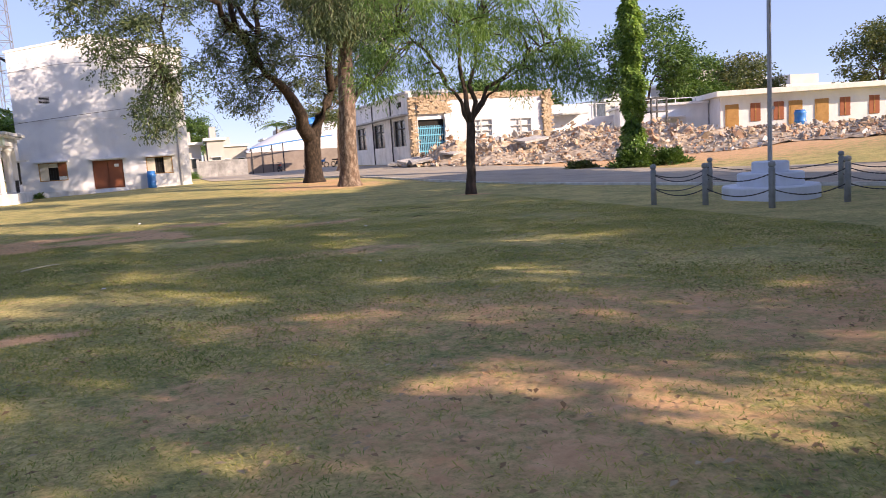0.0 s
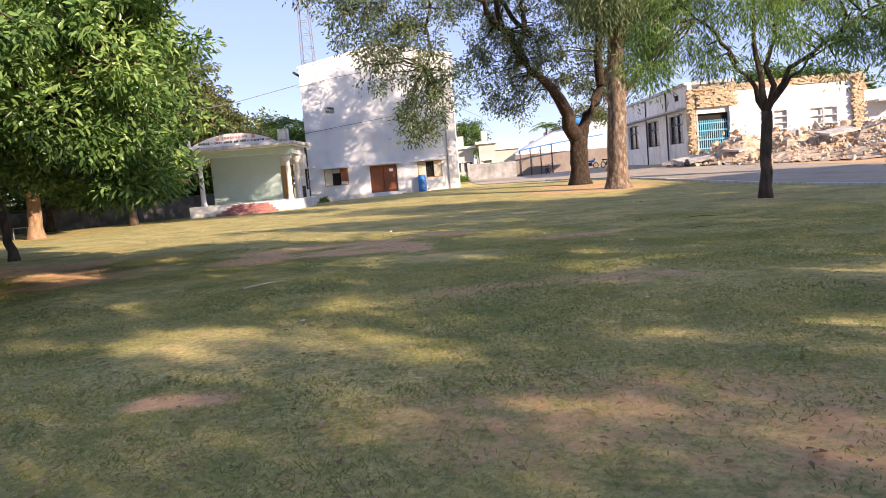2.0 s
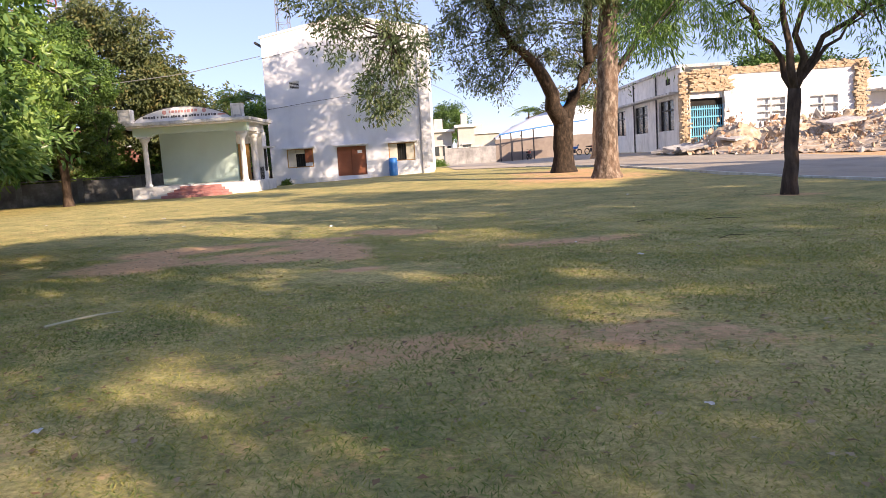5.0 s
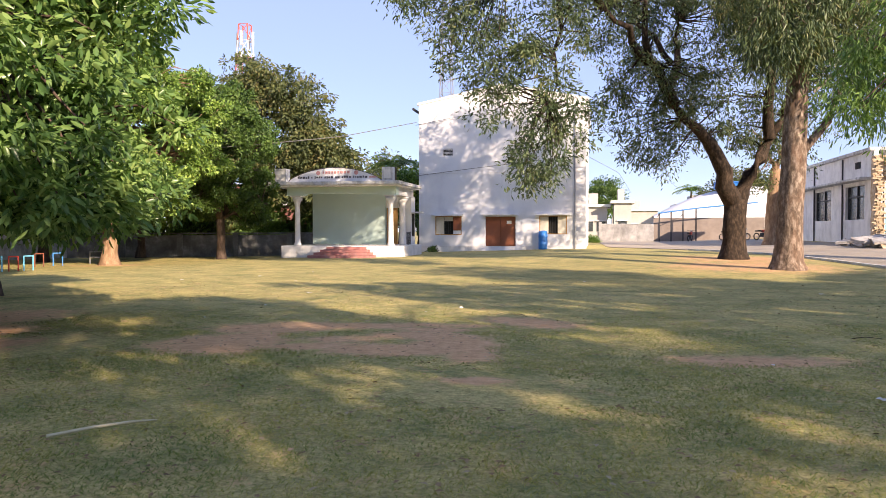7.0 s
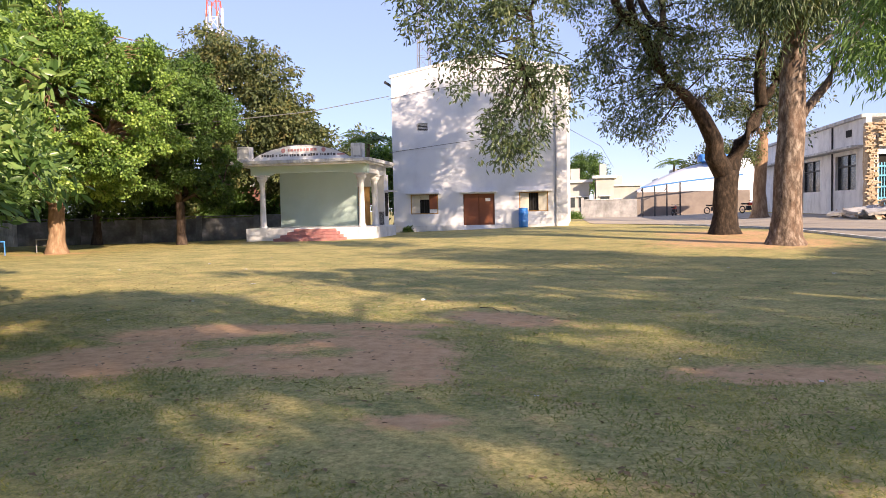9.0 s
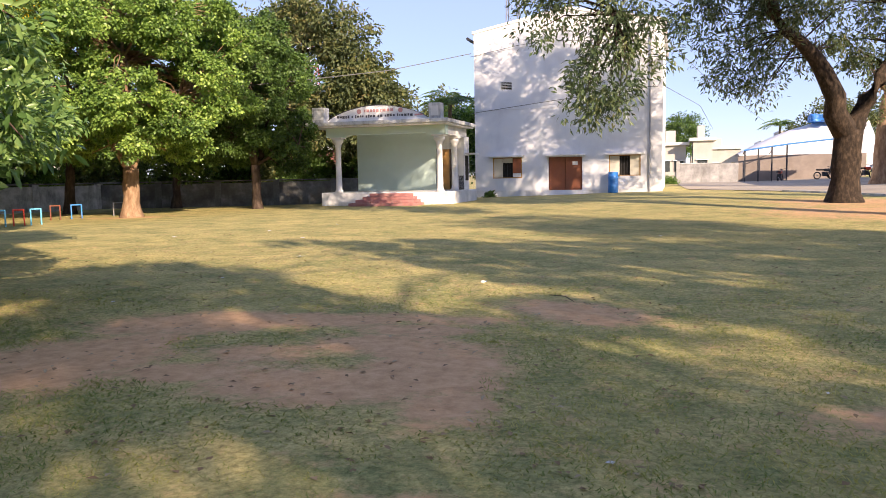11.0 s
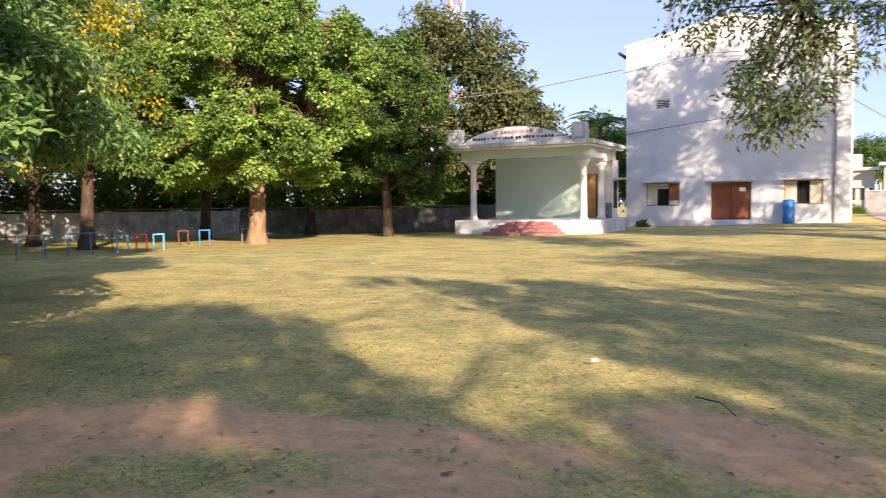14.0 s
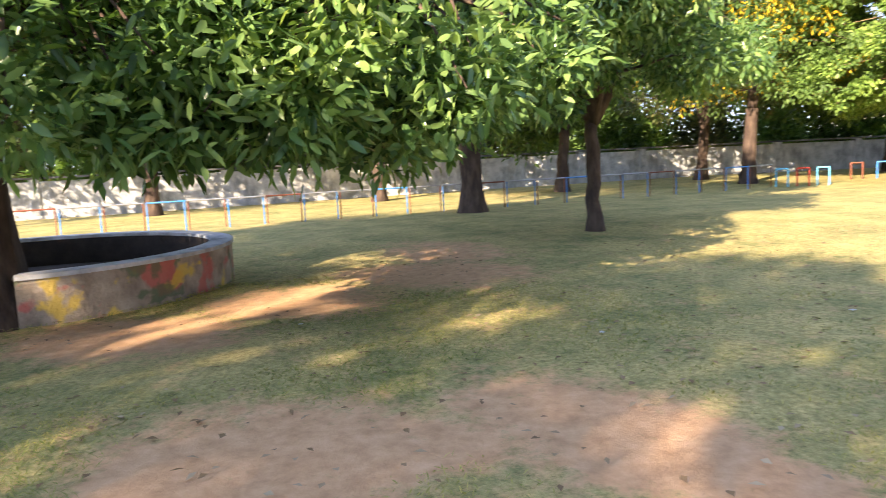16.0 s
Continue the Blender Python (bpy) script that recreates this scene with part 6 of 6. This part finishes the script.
# trees on the sunny side, whose crowns shade the lawn and leave flecks of sun
FLECKS = [  # sunlit flecks on the lawn: x, y, half-lengths along x and y
    (0.28, 10.5, 0.75, 0.5), (-1.25, 9.4, 1.15, 0.5), (1.75, 7.75, 0.5, 0.28), (3.36, 8.05, 0.5, 0.28), (4.6, 8.0, 0.55, 0.2), (5.2, 6.8, 0.35, 0.2), (0.83, 7.0, 0.34, 0.24),
    (1.0, 6.15, 0.42, 0.28), (-0.68, 7.3, 0.36, 0.28), (2.7, 5.95, 0.45, 0.2), (0.35, 4.85, 0.65, 0.28), (-1.0, 5.9, 0.3, 0.3), (2.95, 4.05, 0.65, 0.25), (3.7, 5.0, 0.2, 0.15),
    (-2.05, 9.1, 0.3, 0.2), (-0.05, 8.2, 0.3, 0.15), (0.8, 8.85, 0.3, 0.18), (1.5, 9.45, 0.25, 0.18), (3.9, 12.6, 0.95, 0.25), (2.15, 13.6, 0.2, 0.15), (0.08, 15.3, 0.45, 0.35),
    (3.8, 11.0, 0.25, 0.2), (1.97, 14.1, 0.2, 0.2), (2.4, 18.5, 0.5, 0.35), (2.8, 19.5, 0.4, 0.25), (3.2, 22.4, 0.5, 0.5), (-5.3, 18.9, 0.5, 0.4), (3.2, 17.5, 0.25, 0.2),
    (-1.85, 18.7, 0.38, 0.22), (-5.3, 15.8, 0.5, 0.3), (-6.2, 16.7, 0.6, 0.3), (4.4, 2.6, 0.7, 0.2), (6.6, 5.2, 0.5, 0.25), (6.9, 10.2, 0.6, 0.25),
    (5.08, 3.32, 0.39, 0.15), (4.55, 2.54, 0.2, 0.12), (3.6, 2.87, 0.4, 0.1), (3.8, 2.19, 0.28, 0.1), (3.87, 5.25, 0.3, 0.13), (5.08, 7.37, 0.41, 0.16), (0.75, 3.32, 0.49, 0.11), (6.33, 5.32, 0.2, 0.15)]
LOW_EDGE = ((-9, -8, -6, -3.8, -2.4, -1.2, 0, 0.8, 2.0, 30), (21.6, 22.0, 23.0, 22.1, 20.9, 20.0, 19.5, 20.2, 21.6, 60))     # end of the near shade
HIGH_FROM = ((-7, -6.4, -4.8, -2.8, -1.3, -0.3, 0.4, 30), (28, 27.2, 25.4, 24.7, 23.3, 22.4, 21.9, 21.0))                    # start of the far dapple
HIGH_TO = ((-7, 0, 4, 7, 10, 12, 18, 22), (27.5, 27.8, 28.0, 28.8, 31.5, 36.0, 38.0, 36.0))                                  # end of the far dapple
SHADE_TREES = ((9.5, -15.0), (13.5, -8.5), (18.5, -14.0), (17.5, -3.5), (23.5, -8.5), (21.5, 2.0), (28.0, -2.0), (25.5, 8.5), (31.5, 6.0), (31.0, 13.5))
SHIFT = Vector((math.cos(SUN_AZ), math.sin(SUN_AZ))) / math.tan(SUN_EL)


def shade_density(x, y):
    for fx, fy, rx, ry in FLECKS:
        if ((x - fx) / (rx + 0.22)) ** 2 + ((y - fy) / (ry + 0.24)) ** 2 < 1:
            return 0.0
    if y < np.interp(x, *LOW_EDGE):
        return 1.0 if x > -7 else float(np.interp(x, (-12.5, -7), (0.0, 0.9))) if y < 15 + 0.6 * math.sin(x * 2) else 0.0
    if np.interp(x, *HIGH_FROM) < y < np.interp(x, *HIGH_TO):
        return float(np.interp(x, (-6, 0, 3.5, 6), (0.45, 0.68, 0.85, 1.0)))
    return 0.0


rng = R(5)
crowns = [[] for _ in SHADE_TREES]
for sx in np.arange(-12.5, 20.5, 0.5):
    for sy in np.arange(-6.0, 38.0, 0.5):
        x, y = sx + rng.uniform(-0.3, 0.3), sy + rng.uniform(-0.3, 0.3)
        z = rng.uniform(5.2, 7.2) if y < 5 else rng.uniform(7.6, 10.6)
        if rng.rand() < shade_density(x, y):
            cx, cy = x + SHIFT.x * z, y + SHIFT.y * z
            k = min(range(len(SHADE_TREES)), key=lambda i: math.hypot(SHADE_TREES[i][0] - cx, SHADE_TREES[i][1] - cy))
            crowns[k].append((cx - SHADE_TREES[k][0], cy - SHADE_TREES[k][1], z, 0.14, 0.14, 0.08, 1))
for i, ((tx, ty), blobs) in enumerate(zip(SHADE_TREES, crowns)):
    if len(blobs) < 20:
        continue
    tips = [blobs[j] for j in rng.permutation(len(blobs))[:7]]
    tree("shade_tree", tx, ty, (3.4, 0.32, 0.2, 0.2, 0.1), [(q[0], q[1], q[2], 0.09) for q in tips], blobs, BARK_A, LEAF_RAIN, "shade tree at the sunny edge of the lawn",
         seed=130 + i, leaves=76, size=(0.24, 0.10), spread=0.36, droop=0.4, twig_share=0.3, group="shade trees")


def shade_crown(tx, ty, low, high, spots, seed):
    """Crown boughs over the lawn's shaded stretches, at heights between low and high."""
    rng = R(seed)
    out = []
    for sx, sy, r in spots:
        z = rng.uniform(low, high)
        out.append((sx + z * SHIFT.x - tx, sy + z * SHIFT.y - ty, z, r, r, r * 0.4, int(9 * r + 5)))
    return out


for tx, ty, hh, spots, lv, sd in ((8.6, -3.2, 12.0, [(-10.0, 16.0, 1.1), (-13.0, 18.5, 1.2), (-12.5, 16.5, 1.2), (-14.0, 17.8, 1.2), (-14.5, 20.0, 1.0), (-9.0, 14.6, 1.0), (-11.0, 14.8, 1.1), (-15.6, 18.6, 1.0), (-16.8, 19.6, 1.1), (-17.6, 18.4, 1.1), (-16.2, 17.0, 1.1), (-8.2, 16.8, 0.9), (-15.0, 15.8, 1.0)], 66, 8),
                                  (22.6, -12.6, 9.0, [(9.6, 7.4, 1.1), (10.6, 9.2, 1.2), (11.8, 11.0, 1.2), (12.8, 12.6, 1.2), (10.4, 11.4, 1.0)], 60, 7)):
    tree("shade_tree", tx, ty, (2.4, 0.3, 0.16, 0.2, 0.1), [(-2.4, 1.4, hh * 0.95, 0.05), (2.4, -1.4, hh, 0.05), (-1.2, 2.6, hh, 0.05), (1.0, -2.6, hh * 0.9, 0.05), (0, 0, hh, 0.05)],
         shade_crown(tx, ty, hh * 0.85, hh * 1.2, spots, sd), BARK_A, LEAF_RAIN, "shade tree at the sunny edge of the lawn", seed=150 + sd, leaves=lv, size=(0.26, 0.10), spread=0.42, droop=0.5, twig_share=0.12, group="shade trees")

# ---------- rubble along the road's far side ----------


def rock_mesh(seed, mat):
    rng = R(seed)
    bm = bmesh.new()
    for _ in range(11):
        v = rng.normal(0, 1, 3)
        v /= np.linalg.norm(v)
        bm.verts.new(Vector(v * np.array([0.5, 0.42, 0.3]) * rng.uniform(0.75, 1.15)))
    bmesh.ops.convex_hull(bm, input=bm.verts)
    bmesh.ops.delete(bm, geom=[v for v in bm.verts if not v.link_faces], context='VERTS')
    return mesh_of("chunk", bm, mat)


MOUND = [(19.6, 51.7, 1.9, 2.2, 1.85), (22.3, 51.2, 2.6, 2.6, 1.6), (25.0, 51.4, 4.0, 2.8, 1.5), (29.0, 50.0, 4.2, 3.0, 1.6), (32.5, 47.0, 4.0, 3.4, 1.2), (27.0, 45.5, 4.0, 3.6, 1.0), (30.5, 41.0, 4.2, 3.6, 1.1), (35.0, 41.0, 4.4, 3.6, 0.45), (33.0, 35.5, 4.2, 3.6, 0.6), (38.0, 36.0, 4.6, 3.6, 0.4), (42.5, 33.0, 4.6, 4.0, 0.6), (37.0, 29.5, 4.2, 3.6, 0.6), (22.0, 48.5, 3.0, 3.0, 0.8), (18.2, 52.6, 1.2, 2.0, 0.8), (17.0, 54.6, 0.9, 2.2, 0.45)]


def mound_z(x, y):
    z = 0 * x
    for mx, my, rx, ry, h in MOUND:
        z = np.maximum(z, h * np.exp(-((x - mx) / rx) ** 2 - ((y - my) / ry) ** 2) * 1.0)
    return z


rub = tagged(empty("rubble_heap", 28.0, 45.0, 0), "long heap of broken brick and concrete rubble", "rubble")
gx, gy = np.meshgrid(np.arange(15.5, 49, 0.4), np.arange(24, 64, 0.45))
nz = np.array([noise.noise(Vector((x * 0.9, y * 0.9, 0.3))) + 0.6 * noise.noise(Vector((x * 2.7, y * 2.7, 4.3))) for x, y in zip(gx.ravel(), gy.ravel())]).reshape(gx.shape)
mz = mound_z(gx, gy)
zz = ground_z(gx, gy) + mz * (1 + 0.35 * nz) - 0.10
vid = np.arange(gx.size).reshape(gx.shape)
q = np.stack([vid[:-1, :-1], vid[:-1, 1:], vid[1:, 1:], vid[1:, :-1]], -1).reshape(-1, 4)
hm = (mz[:-1, :-1] > 0.12).ravel()
bed = new("mound", raw_mesh("mound", np.stack([gx - 28, gy - 45, zz], -1).reshape(-1, 3).tolist(), q[hm].tolist(), RUBBLE_A, False))
bed.parent = rub
rocks = [rock_mesh(200 + k, (RUBBLE_A, RUBBLE_B, RUBBLE_C, RUBBLE_A, RUBBLE_B, RUBBLE_A, PLASTER, RUBBLE_C)[k]) for k in range(8)]
rng = R(9)
spots = []
while len(spots) < 6500:
    x, y = rng.uniform(15.5, 47), rng.uniform(25, 57)
    m = float(mound_z(np.float64(x), np.float64(y)))
    if m > 0.14 and rng.rand() < 0.35 + m * 0.5:
        spots.append((x, y, gz(x, y) + m * (1 + 0.2 * rng.normal()) - 0.06))
spots.sort(key=lambda s: math.hypot(s[0] - 10, s[1] - 22))
allv, allf, base_i = [], [], 0
for i, (x, y, z) in enumerate(spots):
    s = float(np.exp(rng.normal(-1.55, 0.55)))
    s = min(s, 1.5)
    me = rocks[rng.randint(8)]
    eul = Euler(rng.uniform(0, 6.28, 3))
    if i < 300:
        ob = new("chunk", me)
        ob.parent = rub
        ob.location, ob.rotation_euler, ob.scale = (x - 28, y - 45, z), eul, (s, s, s * 0.8)
    else:
        mat4 = Matrix.LocRotScale((x - 28, y - 45, z), eul, (s, s, s * 0.8))
        k = len(allv)
        allv += [tuple(mat4 @ v.co) for v in me.vertices]
        allf += [tuple(j + k for j in p.vertices) for p in me.polygons]
loose = new("loose_masonry", raw_mesh("loose_masonry", allv, allf, RUBBLE_A))
for mm in (RUBBLE_B, RUBBLE_C):
    loose.data.materials.append(mm)
pm = R(4)
lab = {}
loose.data.polygons.foreach_set("material_index", [lab.setdefault(p.vertices[0] // 11, int(pm.choice([0, 0, 1, 2]))) for p in loose.data.polygons])
loose.parent = rub
tagged(loose, "loose broken masonry", kind="stuff")
for i, (sx, sy, sz, sl, sw, a) in enumerate(((17.0, 52.4, 0.95, 2.3, 1.2, 20), (17.6, 51.0, 0.95, 2.4, 1.2, -10), (19.2, 50.2, 1.35, 1.7, 1.2, 40), (16.5, 54.6, 0.8, 1.6, 0.9, -30), (24.6, 48.6, 1.9, 2.2, 1.3, 15))):
    sl_ob = part("slab_fragment", rough_edge(-sl / 2, sl / 2, -sw / 2, sw / 2, -0.07, 0.07, 40 + i, 0.035), RUBBLE_B, rub)
    sl_ob.location, sl_ob.rotation_euler = (sx - 28, sy - 45, sz), (radians(8), radians(-6), radians(a))

# ---------- small things on the lawn ----------
tagged(part("dry_stick", tube([(-1.36, 12.5, 0.03), (-1.17, 12.74, 0.04), (-1.01, 12.92, 0.04), (-0.87, 13.06, 0.03)], [0.011, 0.011, 0.010, 0.005], 7), STRAW), "long pale dry stick lying on the lawn", "stick")
for i, (x, y, a, ln) in enumerate(((6.0, 15.9, 30, 0.5), (6.7, 18.5, -20, 0.6), (0.9, 20.8, -50, 0.5), (5.6, 18.7, 10, 0.4))):
    tagged(part("dry_twig", tube([(0, 0, 0.015), (ln * 0.5, 0.05, 0.03), (ln, 0, 0.012)], [0.006, 0.005, 0.003], 6), BARK_DARK, at=(x, y, gz(x, y))), "small dark dry twig on the grass", "twig", "fallen twigs").rotation_euler = (0, 0, radians(a))


def scrap(x, y, s, a, i):
    rng = R(300 + i)
    bm = bmesh.new()
    rows = [[bm.verts.new((s * (u / 3 - .5), s * .7 * (v / 2 - .5), 0.01 + s * 0.22 * rng.rand())) for v in range(3)] for u in range(4)]
    for r0, r1 in zip(rows, rows[1:]):
        for v in range(2):
            bm.faces.new((r0[v], r1[v], r1[v + 1], r0[v + 1]))
    bmesh.ops.solidify(bm, geom=bm.faces[:], thickness=0.004)
    ob = part("paper_scrap", bm, PAPER, at=(x, y, gz(x, y)))
    ob.rotation_euler = (0, 0, a)
    tagged(ob, "crumpled white paper scrap on the lawn", "litter", "paper scraps")


LIT = [(-4.1, 24.25, 0.3), (4.16, 16.46, 0.12), (1.98, 15.8, 0.1), (3.2, 17.3, 0.08), (4.68, 14.9, 0.18), (-0.6, 20.9, 0.1), (0.09, 9.68, 0.16), (3.64, 9.5, 0.12), (-6.0, 28.0, 0.25), (-8.0, 30.0, 0.25), (-9.5, 28.0, 0.25), (5.5, 27.5, 0.2), (7.2, 26.0, 0.22), (2.0, 29.0, 0.2), (-4.0, 19.4, 0.12), (-3.9, 21.5, 0.12), (-7.2, 32.5, 0.22), (0.7, 33.5, 0.2), (-2.5, 12.0, 0.08), (6.3, 9.2, 0.1), (8.2, 12.4, 0.1), (-5.3, 17.2, 0.1)]
for i, (x, y, s) in enumerate(LIT):
    scrap(x, y, s * 0.42, i * 1.3, i)
btl = tagged(empty("plastic_bottle", -0.14, 21.68, 0.018, 40), "crushed clear plastic bottle lying on grass", "bottle")
btl.scale = (0.62, 0.62, 0.62)
bo = lathe([(0.022, 0), (0.026, 0.012), (0.026, 0.07), (0.011, 0.1), (0.011, 0.108)], 14)
bmesh.ops.rotate(bo, verts=bo.verts, cent=(0, 0, 0), matrix=Matrix.Rotation(radians(90), 3, 'Y'))
part("body", bo, PAPER, btl, smooth=True)
cp = lathe([(0.013, 0), (0.013, 0.014)], 12)
bmesh.ops.rotate(cp, verts=cp.verts, cent=(0, 0, 0), matrix=Matrix.Rotation(radians(90), 3, 'Y'))
part("cap", cp, BLUE_PLASTIC, btl, at=(0.108, 0, 0))

# fallen leaves
rng = R(77)
n = 10000
x, y = rng.uniform(-9, 10, n), rng.uniform(0.3, 30, n)
keep = rng.rand(n) < np.clip(1.4 - y / 26, 0.25, 1)
x, y = x[keep], y[keep]
pos = np.stack([x, y, ground_z(x, y) + 0.016], 1)
th = rng.uniform(0, 6.283, len(x))
dr = np.stack([np.cos(th), np.sin(th), rng.normal(0, 0.15, len(x))], 1)
tagged(new("fallen_leaves", leaf_mesh("fallen_leaves", pos, dr, 0.062, 0.034, DRY_LEAF, rng, False, 0.4)), "dry fallen leaves scattered over the lawn", "leaves", kind="stuff")

# grass blades in tufts, thinner on bare soil
def patchy(x, y, cell, seed):
    """Smooth random values between 0 and 1, one for each cell of the lawn."""
    g = R(seed).rand(120, 120)
    u, v = (x + 20) / cell, (y + 10) / cell
    i, j = np.floor(u).astype(int) % 119, np.floor(v).astype(int) % 119
    a, b = step(0, 1, u - np.floor(u)), step(0, 1, v - np.floor(v))
    return (g[i, j] * (1 - a) + g[i + 1, j] * a) * (1 - b) + (g[i, j + 1] * (1 - a) + g[i + 1, j + 1] * a) * b


n = 620000
x, y = rng.uniform(-8, 10.5, n), rng.uniform(0.4, 24.5, n)
tuft = 0.5 * patchy(x, y, 0.33, 1) + 0.5 * patchy(x, y, 1.1, 2)
keep = rng.rand(n) > np.clip(bare_at(x, y) * 2.0 + 0.9 * (0.55 - tuft), 0, 0.94) + step(13, 24.5, y)
x, y, tuft = x[keep], y[keep], tuft[keep]
pos = np.stack([x, y, ground_z(x, y) - 0.004], 1)
th = rng.uniform(0, 6.283, len(x))
dr = np.stack([np.cos(th), np.sin(th), rng.uniform(0.25, 1.3, len(x))], 1)
tagged(new("grass", leaf_mesh("grass", pos, dr, 0.022 + 0.034 * tuft, 0.0075, GRASS_M, rng)), "short half-dry lawn grass", "grass", kind="stuff")
